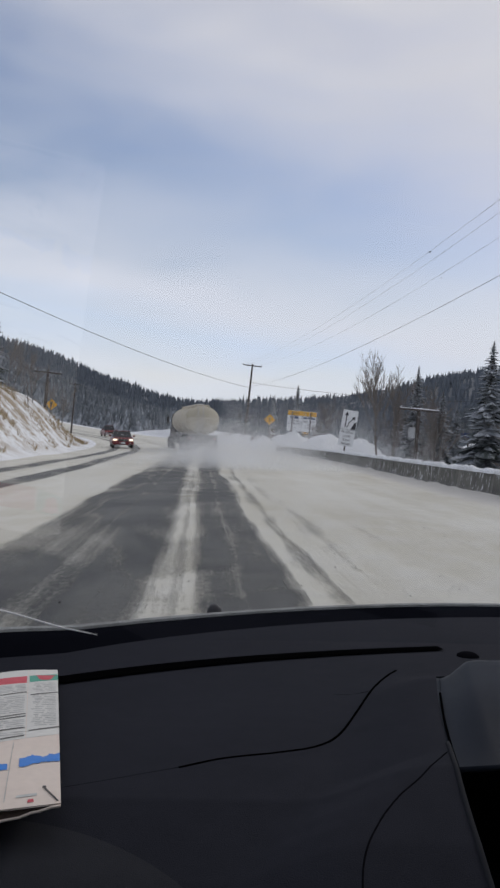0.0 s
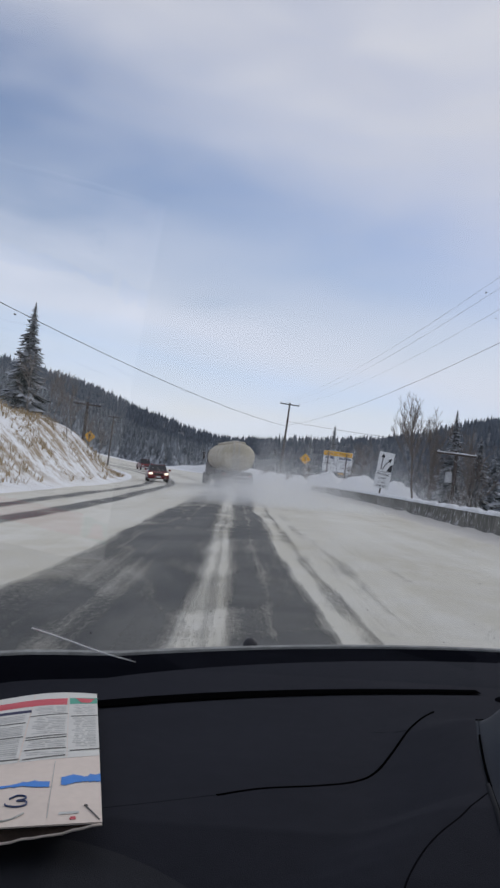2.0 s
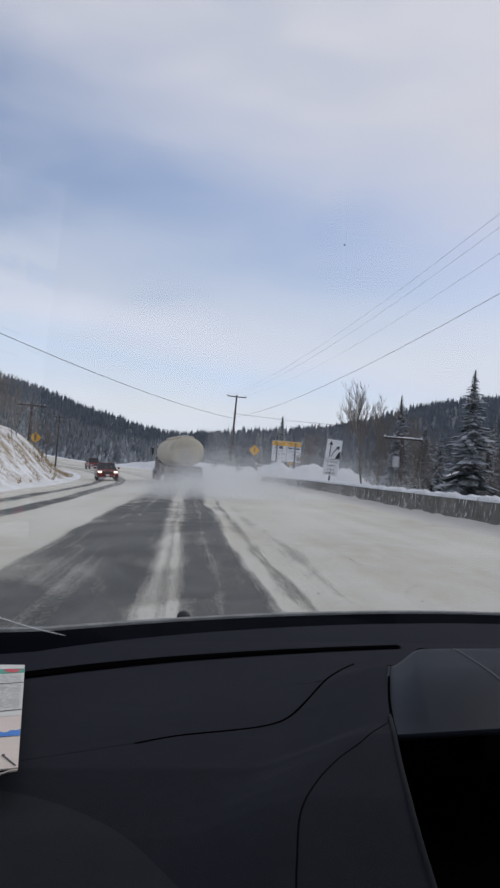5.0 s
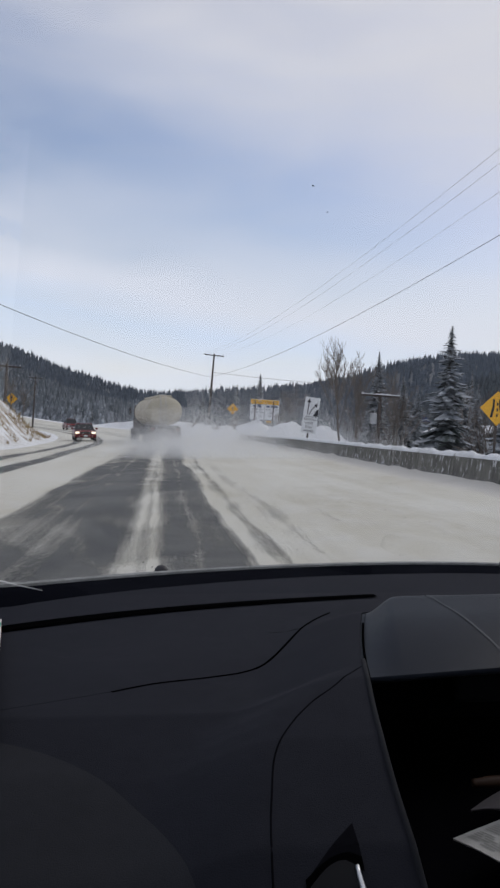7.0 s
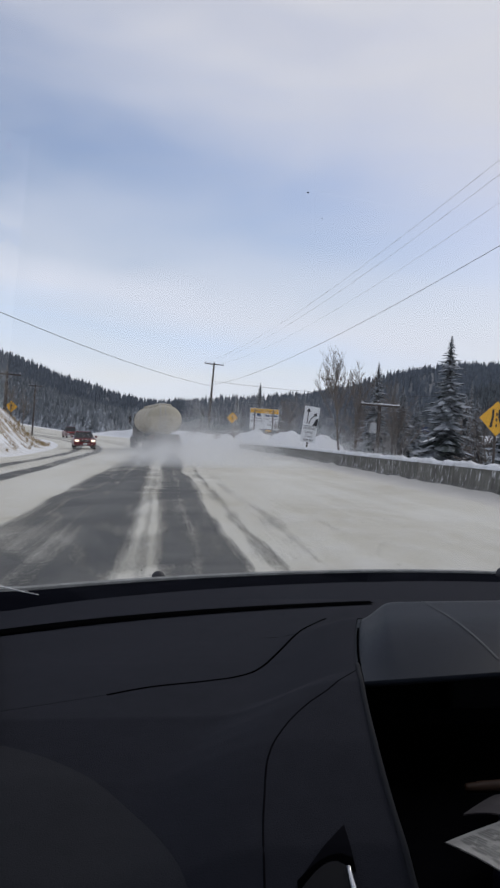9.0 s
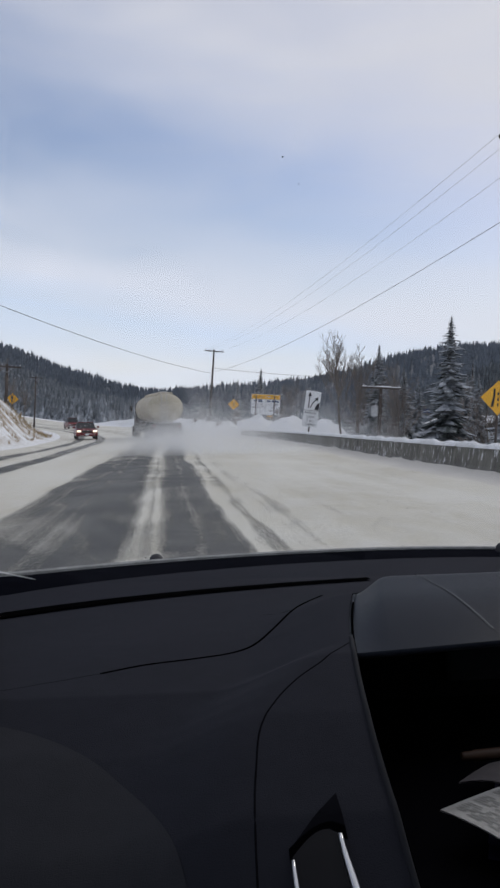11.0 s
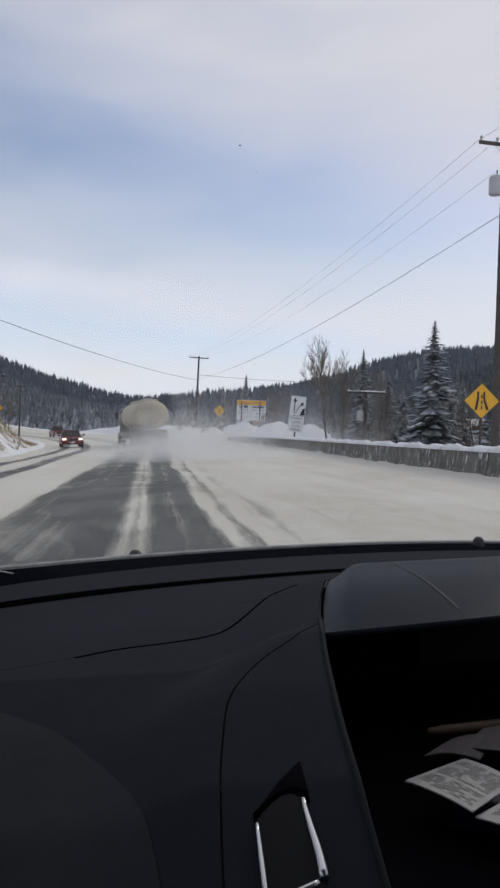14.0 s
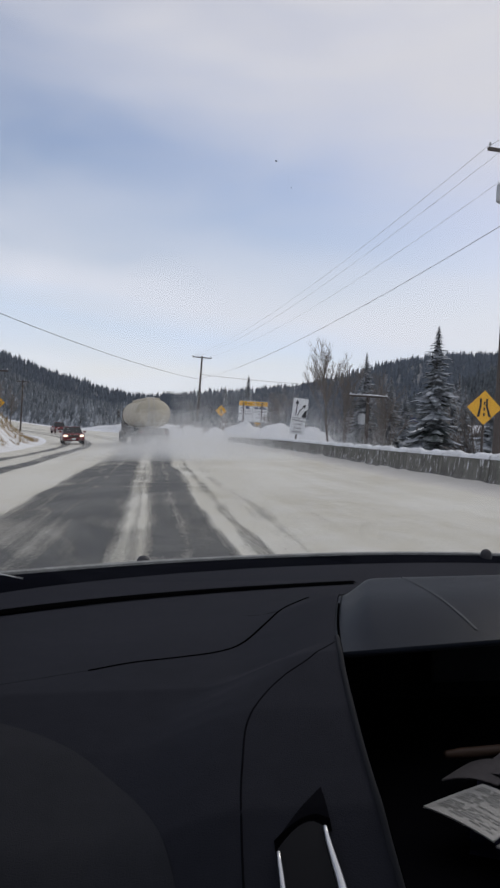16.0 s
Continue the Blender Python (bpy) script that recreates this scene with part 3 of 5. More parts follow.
def grass_tufts():
    rng = random.Random(5)
    bm = bmesh.new()
    for _ in range(2600):
        y = rng.uniform(14, 84)
        x = bend(y) - rng.uniform(9.2, 15.5)
        if noise.noise((x / 3, y / 3, 1)) < 0.0:
            continue
        z, a, h = land(x, y), rng.random() * 6.28, rng.uniform(0.15, 0.5)
        for k in range(4):
            aa = a + k * 1.6
            dx, dy = math.cos(aa) * 0.05, math.sin(aa) * 0.05
            lean = Vector((rng.uniform(-0.2, 0.2), rng.uniform(-0.2, 0.2), h))
            b = Vector((x + dx * 2, y + dy * 2, z - 0.03))
            bm.faces.new((bm.verts.new(b + Vector((-dy, dx, 0)) * 0.5), bm.verts.new(b + Vector((dy, -dx, 0)) * 0.5), bm.verts.new(b + lean)))
    return tagged(part("dry_grass", bm, GRASS), "dry yellow grass poking through snow on the bank", "grass", kind="stuff")


grass_tufts()


# ---- concrete barrier with snow along its top ----
def barrier_offset(y):
    """How far the barrier stands from the lane's middle."""
    return 7.2 + 0.55 * smooth01((y - 20) / 30)


def barrier():
    group = "roadside barriers"
    bm = bmesh.new()
    L = 2.9
    prof = ((-0.25, 0.0), (-0.24, 0.08), (-0.15, 0.26), (-0.11, 0.68), (0.11, 0.68), (0.15, 0.26), (0.24, 0.08), (0.25, 0.0))
    rings = [[bm.verts.new((px, v, pz)) for px, pz in prof] for v in (0.0, 0.02, L - 0.02, L)]
    for a, b in zip(rings, rings[1:]):
        for j in range(len(prof)):
            bm.faces.new((a[j], a[(j + 1) % len(prof)], b[(j + 1) % len(prof)], b[j]))
    bm.faces.new(rings[0][::-1])
    bm.faces.new(rings[-1])
    root = thing("barrier_block", pose(0, 0, 0), "concrete roadside barrier block capped with a snow ridge", "barrier", group)
    part("block", bm, CONCRETE, root)
    bm = bmesh.new()
    n = 36

    def cap(u, v):
        a = math.pi * u
        r = 0.150 + 0.05 * noise.noise((v * 2.2, 1.3, u)) + 0.045 * noise.noise((v * 11, 4.3, u * 2))
        return (-math.cos(a) * r, v * L, 0.668 + math.sin(a) * (0.125 + 0.05 * noise.noise((v * 3, 7, 2)) + 0.045 * noise.noise((v * 13, 2, u * 3))))
    grid(bm, steps(0, 1, 8), steps(0, 1, n), cap)
    part("snow_cap", bm, SNOW, root, "rounded ridge of fresh snow", True)
    y, i = 5.0, 0
    while y < 72:
        x, x2 = bend(y) + barrier_offset(y), bend(y + L) + barrier_offset(y + L)
        m = Matrix.Translation((x, y, land(x, y) - 0.05)) @ pose(0, 0, 0, 0, 0, -math.degrees(math.atan2(x2 - x, L)))
        if i == 0:
            root.matrix_world = m
        else:
            copy_thing(root, m)
        y, i = y + L + 0.03, i + 1


barrier()


def roadside_drift():
    """Ploughed snow banked against the barrier's foot."""
    bm = bmesh.new()

    def place(u, v):
        x0 = bend(v) + barrier_offset(v) - 0.28
        ragged = 0.5 + 0.5 * noise.noise((v / 2.3, 5, 1)) + 0.35 * noise.noise((v / 0.6, 9, 1))
        x = x0 + 0.12 - (0.9 + 0.5 * ragged) * u
        return (x, v, land(x, v) + (0.07 + 0.15 * ragged) * (1 - u) ** 1.6 - 0.03 * u)
    grid(bm, steps(0, 1, 7), spaced(((4, 40, 0.25), (40, 75, 0.5))), place)
    return tagged(part("roadside_drift", bm, SANDED, smooth=True), "ragged ploughed snow along the foot of the barrier", "snow bank", kind="structure")


def grit():
    """Dark crumbs of ice and gravel lying on the snow."""
    rng = random.Random(21)
    verts, faces = [], []
    for _ in range(150):
        y = rng.uniform(5, 40)
        x = rng.uniform(1.2, 7.5) if rng.random() < 0.8 else rng.uniform(-4, 1)
        z, r = land(x, y), rng.uniform(0.006, 0.014)
        n = len(verts)
        verts += [(x + r, y, z), (x - r * 0.7, y + r * 0.8, z), (x - r * 0.6, y - r, z), (x, y, z + r * 1.3)]
        faces += [(n, n + 1, n + 3), (n + 1, n + 2, n + 3), (n + 2, n, n + 3)]
    me = bpy.data.meshes.new("grit")
    me.from_pydata(verts, [], faces)
    me.materials.append(CHASSIS)
    return tagged(new("grit", me), "dark crumbs of gravel and ice on the snow", "gravel", kind="stuff")


roadside_drift()
grit()


# ---- snow piles thrown up by the plough ----
def snow_pile(x, y, rx, ry, h, seed):
    bm = bmesh.new()

    def place(u, v):
        a = 6.283 * u
        lump = 1 + 0.28 * noise.noise((math.cos(a) * 1.6, math.sin(a) * 1.6, seed * 3.1))
        px, py = math.cos(a) * v * rx * lump, math.sin(a) * v * ry * lump
        z = h * (1 - v ** 1.5) + 0.3 * h * noise.noise((px * 1.2 + seed, py * 1.2, 2)) * (1 - v) + 0.1 * noise.noise((px * 4, py * 4, seed))
        return (px, py, z - 0.25 * v)
    rows = grid(bm, steps(0, 1, 28)[:-1] + [1.0], steps(0.02, 1, 10), place)
    bm.faces.new(rows[0][:-1])
    bmesh.ops.remove_doubles(bm, verts=bm.verts, dist=0.001)
    ob = part("snow_pile", bm, SNOW, smooth=True)
    ob.matrix_world = pose(x, y, land(x, y))
    return tagged(ob, "heaped snow thrown up by the plough beside the road", "snow pile", "ploughed snow piles")


for i, (x, y, rx, ry, h) in enumerate(((3.6, 80, 2.4, 3.5, 1.3), (6.0, 74, 2.6, 3.0, 1.7), (8.3, 70, 2.4, 3.0, 1.1), (11.0, 68, 3.0, 3.2, 1.8), (14.0, 64, 3.0, 3.0, 1.3), (1.6, 95, 2.6, 5.0, 1.5))):
    snow_pile(x + 2.2, y, rx, ry, h, i + 1)


def snowy_shrub(x, y, h, seed):
    """A low bush whose twigs stick out of the snow, with clumps of snow caught in it."""
    rng = random.Random(seed)
    root = thing("shrub", pose(x, y, land(x, y) + 0.5), "low brown shrub sticking out of the ploughed snow", "shrub", "roadside shrubs")
    bm = bmesh.new()
    tips = []
    for _ in range(26):
        a, lean = rng.random() * 6.283, rng.uniform(0.1, 0.9)
        d = Vector((math.cos(a) * lean, math.sin(a) * lean, 1)).normalized()
        length = h * rng.uniform(0.6, 1.1)
        mid = d * length * 0.55
        tube(bm, [(0, 0, -0.6), mid, mid + (d + Vector((0, 0, 0.5))).normalized() * length * 0.5], [0.016, 0.011, 0.005], 4, False)
        tips.append(mid)
        for _ in range(4):
            b = (d + Vector((rng.uniform(-0.7, 0.7), rng.uniform(-0.7, 0.7), rng.uniform(0, 0.6)))).normalized()
            tube(bm, [mid * rng.uniform(0.6, 1.0), mid + b * length * 0.4], [0.008, 0.004], 3, False)
    part("twigs", bm, BARK, root)
    bm = bmesh.new()
    for p in tips[:16]:
        r = rng.uniform(0.05, 0.13)
        g = bmesh.ops.create_icosphere(bm, subdivisions=1, radius=r)
        for v in g["verts"]:
            v.co = Vector(v.co) * rng.uniform(0.7, 1.2)
            v.co.z *= 0.55
            v.co += p * rng.uniform(0.5, 0.95) if v is g["verts"][0] else p * 0.8
    part("caught_snow", bm, SNOW, root, "clumps of snow caught in the twigs", True)
    return root


for i, (x, y, h) in enumerate(((5.2, 86, 1.0), (7.2, 88, 1.3), (10.4, 77, 1.1), (13.2, 73, 1.2), (15.6, 70, 1.3), (12.0, 84, 1.0), (3.2, 100, 1.4))):
    snowy_shrub(x, y, h, 140 + i)


# ---- tanker lorry ahead ----
def wheel(parent, x, y, r, w, name="wheel"):
    bm = bmesh.new()
    ring = ((0.55, 0.5), (0.93, 0.5), (1.0, 0.35), (1.0, -0.35), (0.93, -0.5), (0.55, -0.5))
    n = 20
    rows = [[bm.verts.new((x + w * b, y + r * a * math.cos(6.283 * j / n), r + r * a * math.sin(6.283 * j / n))) for a, b in ring] for j in range(n)]
    for j in range(n):
        p, q = rows[j], rows[(j + 1) % n]
        for i in range(len(ring)):
            bm.faces.new((p[i], p[(i + 1) % len(ring)], q[(i + 1) % len(ring)], q[i]))
    tyre = part(name, bm, RUBBER, parent, smooth=True)
    bm = bmesh.new()
    tube(bm, [(x - w * 0.4, y, r), (x + w * 0.4, y, r)], r * 0.56, 16)
    part("rim", bm, STEEL, tyre)
    return tyre


def tanker(m):
    root = thing("tanker_lorry", m, "dusty pale tanker lorry driving through blown snow", "lorry")
    n = 36

    def hoop(yy, g, lift=0.0):
        """One ring round the tank: a broad oval, flatter above and below."""
        pts = []
        for j in range(n):
            ca, sa = math.cos(6.2832 * j / n), math.sin(6.2832 * j / n)
            k = (abs(ca) ** 2.15 + abs(sa) ** 2.15) ** (-1 / 2.15)
            pts.append(((1.27 + lift) * g * ca * k, yy, 2.46 + (1.07 + lift) * g * sa * k))
        return pts
    bm = bmesh.new()
    shape = ((-0.20, 0.30), (-0.15, 0.58), (-0.06, 0.80), (0.06, 0.93), (0.16, 0.985), (0.30, 1.0), (3.0, 1.0), (6.0, 1.0), (9.2, 1.0), (9.45, 0.96), (9.62, 0.82))
    rows = [[bm.verts.new(p) for p in hoop(yy, g)] for yy, g in shape]
    for a, b in zip(rows, rows[1:]):
        for j in range(n):
            bm.faces.new((a[j], a[(j + 1) % n], b[(j + 1) % n], b[j]))
    bm.faces.new(rows[0][::-1])
    bm.faces.new(rows[-1])
    part("tank", bm, TANK, root, "rounded dusty tank", True)
    for yy in (0.3, 3.0, 6.0, 9.1):
        bm = bmesh.new()
        ring = hoop(yy, 1.0, 0.012)
        tube(bm, ring + ring[:1], 0.03, 6, False)
        part("band", bm, TANK, root)
    # raised spill box with the manholes along the top
    bm = bmesh.new()
    box(bm, (0, 4.7, 3.56), (1.05, 8.6, 0.22), 0.06)
    part("spill_box", bm, TANK, root, "dusty raised walkway box")
    for yy in (1.6, 4.4, 7.2):
        bm = bmesh.new()
        tube(bm, [(0, yy, 3.66), (0, yy, 3.76)], 0.27, 16)
        part("manhole_cover", bm, STEEL, root)
    for dx in (-1.05, 1.05):
        bm = bmesh.new()
        box(bm, (dx, 6.6, 1.25), (0.30, 3.4, 0.42), 0.08)
        part("hose_box", bm, CHASSIS, root)
        bm = bmesh.new()
        box(bm, (dx, 2.0, 1.16), (0.46, 3.9, 0.05), 0.02)
        part("mudguard", bm, CHASSIS, root)
    for dx in (-0.2, 0.2):
        bm = bmesh.new()
        tube(bm, [(dx - 0.2, -0.24, 1.35), (dx - 0.2, -0.24, 2.9), (dx - 0.2, 0.02, 3.45), (dx - 0.2, 0.35, 3.62)], 0.022, 6)
        part("ladder_rail", bm, STEEL, root)
    for k in range(6):
        bm = bmesh.new()
        tube(bm, [(-0.4, -0.24, 1.45 + 0.28 * k), (0.0, -0.24, 1.45 + 0.28 * k)], 0.014, 6)
        part("rung", bm, STEEL, root)
    bm = bmesh.new()
    box(bm, (0, 4.7, 1.22), (1.1, 9.2, 0.3), 0.03)
    box(bm, (0, 0.1, 1.2), (2.3, 0.25, 0.32), 0.03)
    part("chassis", bm, CHASSIS, root)
    bm = bmesh.new()
    box(bm, (0, -0.05, 0.62), (2.4, 0.1, 0.16), 0.02)
    part("bumper", bm, CHASSIS, root)
    for dx in (-0.95, 0.95):
        bm = bmesh.new()
        box(bm, (dx, -0.02, 0.66), (0.62, 0.03, 0.75), 0.008)
        part("mud_flap", bm, RUBBER, root)
        bm = bmesh.new()
        box(bm, (dx, -0.08, 1.10), (0.20, 0.04, 0.09), 0.012)
        part("tail_light", bm, RED, root, "red tail light")
    for dx in (-1.14, 1.14):
        bm = bmesh.new()
        box(bm, (dx, 6.9, 0.98), (0.05, 4.6, 0.86), 0.02)
        part("side_skirt", bm, CHASSIS, root)
    bm = bmesh.new()
    box(bm, (0, 0.06, 0.98), (2.3, 0.06, 0.5), 0.02)
    part("rear_panel", bm, CHASSIS, root)
    for yy in (0.7, 2.0, 3.3):
        for dx in (-1.02, 1.02):
            wheel(root, dx, yy, 0.52, 0.42)
    bm = bmesh.new()
    box(bm, (0.0, 11.1, 1.95), (2.1, 2.2, 2.3), 0.25)
    box(bm, (0.0, 12.9, 1.45), (1.9, 1.6, 1.3), 0.25)
    part("cab", bm, CHASSIS, root, "dark lorry cab")
    for dx in (-1.02, 1.02):
        wheel(root, dx, 10.2, 0.52, 0.42)
        wheel(root, dx, 12.6, 0.52, 0.35)
    bm = bmesh.new()
    box(bm, (-1.38, 11.9, 2.5), (0.20, 0.12, 0.65), 0.04)
    part("mirror", bm, CHASSIS, root)
    return root


tanker(Matrix.Translation((-0.15, 62, land(-0.15, 62))) @ pose(0, 0, 0, 0, -2, 8.5))


def blown_snow():
    """Fine snow whirled up behind the lorry: tiny flakes, thick over the road and thinning upwards."""
    rng = random.Random(9)
    verts, faces = [], []
    for i in range(330000):
        back = rng.random() ** 1.2
        y = 61.6 - 30 * back
        x = 0.3 + bend(y) + rng.gauss(1.5 * back, 1.25 + 1.6 * back)
        tall = 0.22 + 1.35 * math.exp(-2.6 * back) * (0.6 + 0.9 * abs(noise.noise((x * 0.8, y * 0.35, 2))))
        up = rng.expovariate(1 / tall)
        if up > 2.6:
            continue
        z, r = land(x, y) + up, rng.uniform(0.009, 0.020)
        for _ in range(3):
            verts.append((x + rng.uniform(-r, r), y + rng.uniform(-r, r), z + rng.uniform(-r, r)))
        faces.append((len(verts) - 3, len(verts) - 2, len(verts) - 1))
    # a thin veil that the wind carries off over the shoulder
    for i in range(340000):
        away = rng.random() ** 1.05
        y = rng.uniform(50, 70)
        x = 1.7 + bend(y) + 13.5 * away
        puff = 0.35 + 1.3 * abs(noise.noise((x * 0.35, y * 0.1, 6))) + 0.5 * abs(noise.noise((x * 1.1, y * 0.3, 9)))
        up = rng.expovariate(1 / (1.8 * puff * (1.15 - 0.55 * away)))
        if up > 4.4 + rng.random():
            continue
        z, r = land(min(x, 8.5), y) + up, rng.uniform(0.010, 0.023)
        for _ in range(3):
            verts.append((x + rng.uniform(-r, r), y + rng.uniform(-r, r), z + rng.uniform(-r, r)))
        faces.append((len(verts) - 3, len(verts) - 2, len(verts) - 1))
    me = bpy.data.meshes.new("blown_snow")
    me.from_pydata(verts, [], faces)
    me.materials.append(POWDER)
    return tagged(new("blown_snow", me), "fine snow whirled up behind the lorry", "blown snow", kind="stuff")


blown_snow()


# ---- signs ----
def text(body, size, material, parent, at, width):
    """A line of raised lettering, each letter a piece of its own."""
    cu = bpy.data.curves.new("lettering", "FONT")
    cu.body, cu.size, cu.extrude, cu.align_x, cu.align_y = body, size, 0.004, "CENTER", "CENTER"
    tmp = new("lettering", cu)
    me = bpy.data.meshes.new_from_object(tmp.evaluated_get(bpy.context.evaluated_depsgraph_get()))
    bpy.data.objects.remove(tmp)
    bm = bmesh.new()
    bm.from_mesh(me)
    xs = [v.co.x for v in bm.verts]
    k = width / (max(xs) - min(xs))
    seen, islands = set(), []
    for v in bm.verts:
        if v in seen:
            continue
        todo, island = [v], []
        seen.add(v)
        while todo:
            a = todo.pop()
            island.append(a)
            for e in a.link_edges:
                b = e.other_vert(a)
                if b not in seen:
                    seen.add(b)
                    todo.append(b)
        islands.append(island)
    for island in islands:
        one, copies = bmesh.new(), {}
        for v in island:
            copies[v] = one.verts.new((v.co.x * k + at[0], at[1] - v.co.z, v.co.y + at[2]))
        for f in {f for v in island for f in v.link_faces}:
            one.faces.new([copies[v] for v in f.verts])
        part("letter", one, material, parent)
    bm.free()


def plate(name, pts, material, parent, y=0.0, thick=0.012, label=""):
    """A flat plate in the sign's own x and z."""
    bm = bmesh.new()
    a = [bm.verts.new((px, y, pz)) for px, pz in pts]
    b = [bm.verts.new((px, y + thick, pz)) for px, pz in pts]
    n = len(pts)
    bm.faces.new(a)
    bm.faces.new(b[::-1])
    for i in range(n):
        bm.faces.new((a[i], b[i], b[(i + 1) % n], a[(i + 1) % n]))
    bmesh.ops.recalc_face_normals(bm, faces=bm.faces)
    return part(name, bm, material, parent, label)


def rect(x0, z0, x1, z1):
    return ((x0, z0), (x1, z0), (x1, z1), (x0, z1))


def post(parent, x, z0, z1, r=0.05, y=0.06, mat=None):
    bm = bmesh.new()
    tube(bm, [(x, y, z0), (x, y, z1)], r, 8)
    return part("post", bm, mat or TIMBER, parent)


def tire_sign(m, z):
    root = thing("road_sign", m, "large white and yellow winter tire sign on two posts in snow", "road sign", "road signs")
    w, h = 1.42, 1.0
    board = plate("board", rect(-w, z - h, w, z + h), SIGN_WHITE, root, label="white sign board")
    plate("header", rect(-w + 0.02, z + h - 0.46, w - 0.02, z + h - 0.02), SIGN_YELLOW, board, -0.006, 0.006, "yellow header strip")
    plate("divider", rect(-0.012, z - h, 0.012, z + h - 0.46), SIGN_BLACK, board, -0.005, 0.005)
    plate("outline", rect(-w, z + h - 0.49, w, z + h - 0.465), SIGN_BLACK, board, -0.005, 0.005)
    text("October 1 - March 31", 0.27, SIGN_BLACK, board, (0, -0.012, z + h - 0.24), width=2.3)
    text("MUST USE", 0.24, SIGN_BLACK, board, (-0.71, -0.008, z + 0.0), width=0.95)
    text("WINTER TIRES", 0.24, SIGN_BLACK, board, (-0.71, -0.008, z - 0.28), width=1.22)
    text("M+S", 0.16, SIGN_BLACK, board, (-0.45, -0.008, z - 0.68), width=0.3)
    text("MUST CARRY", 0.24, SIGN_BLACK, board, (0.71, -0.008, z + 0.0), width=1.2)
    text("TIRE", 0.24, SIGN_BLACK, board, (0.71, -0.008, z - 0.3), width=0.45)
    text("CHAINS", 0.24, SIGN_BLACK, board, (0.71, -0.008, z - 0.6), width=0.75)
    plate("car_symbol", ((-1.2, z + 0.26), (-0.85, z + 0.26), (-0.85, z + 0.33), (-0.93, z + 0.35), (-1.0, z + 0.41), (-1.12, z + 0.41), (-1.2, z + 0.34)), SIGN_NAVY, board, -0.006, 0.006)
    plate("camper_symbol", ((-0.74, z + 0.22), (-0.32, z + 0.22), (-0.30, z + 0.33), (-0.40, z + 0.36), (-0.36, z + 0.5), (-0.74, z + 0.5)), SIGN_NAVY, board, -0.006, 0.006)
    plate("van_symbol", ((0.12, z + 0.24), (0.52, z + 0.24), (0.52, z + 0.34), (0.44, z + 0.44), (0.12, z + 0.44)), SIGN_NAVY, board, -0.006, 0.006)
    plate("lorry_symbol", ((0.6, z + 0.24), (1.32, z + 0.24), (1.32, z + 0.32), (1.2, z + 0.42), (1.1, z + 0.42), (1.08, z + 0.3), (1.04, z + 0.46), (0.6, z + 0.46)), SIGN_NAVY, board, -0.006, 0.006)
    for a, b in (((-1.1, z - 0.92), (-0.92, z - 0.5)), ((-0.92, z - 0.5), (-0.74, z - 0.92)), ((-0.74, z - 0.92), (-1.1, z - 0.92))):
        bm = bmesh.new()
        tube(bm, [(a[0], -0.006, a[1]), (b[0], -0.006, b[1])], 0.016, 4)
        part("mountain_symbol", bm, SIGN_BLACK, board)
    for px in (-0.95, 0.85):
        post(root, px, -1.0, z + h - 0.1, 0.09)
    return root


def diamond_sign(m, z, label, side=0.75, arrows=True, flip=1):
    root = thing("road_sign", m, label, "road sign", "road signs")
    d = side * 0.7071
    board = plate("board", ((0, z - d), (d, z), (0, z + d), (-d, z)), SIGN_YELLOW, root, label="yellow diamond board")
    if arrows:
        plate("lane_symbol", ((-0.22, z - 0.28), (-0.14, z - 0.28), (-0.09, z + 0.05), (-0.09, z + 0.28), (-0.15, z + 0.28), (-0.15, z + 0.05)), SIGN_BLACK, board, -0.006, 0.006)
        plate("lane_symbol", ((0.14, z - 0.28), (0.22, z - 0.28), (0.10, z + 0.05), (0.10, z + 0.28), (0.04, z + 0.28), (0.04, z + 0.05)), SIGN_BLACK, board, -0.006, 0.006)
        for k in range(3):
            plate("dash_symbol", rect(-0.025, z - 0.26 + 0.17 * k, 0.02, z - 0.16 + 0.17 * k), SIGN_BLACK, board, -0.006, 0.006)
    else:
        plate("arrow_symbol", ((-0.04 * flip, z - 0.26), (0.05 * flip, z - 0.26), (0.05 * flip, z + 0.05), (0.12 * flip, z + 0.05), (0, z + 0.26), (-0.12 * flip, z + 0.05), (-0.04 * flip, z + 0.05)), SIGN_BLACK, board, -0.006, 0.006)
    post(root, 0, -0.8, z + d * 0.8, 0.04)
    return root


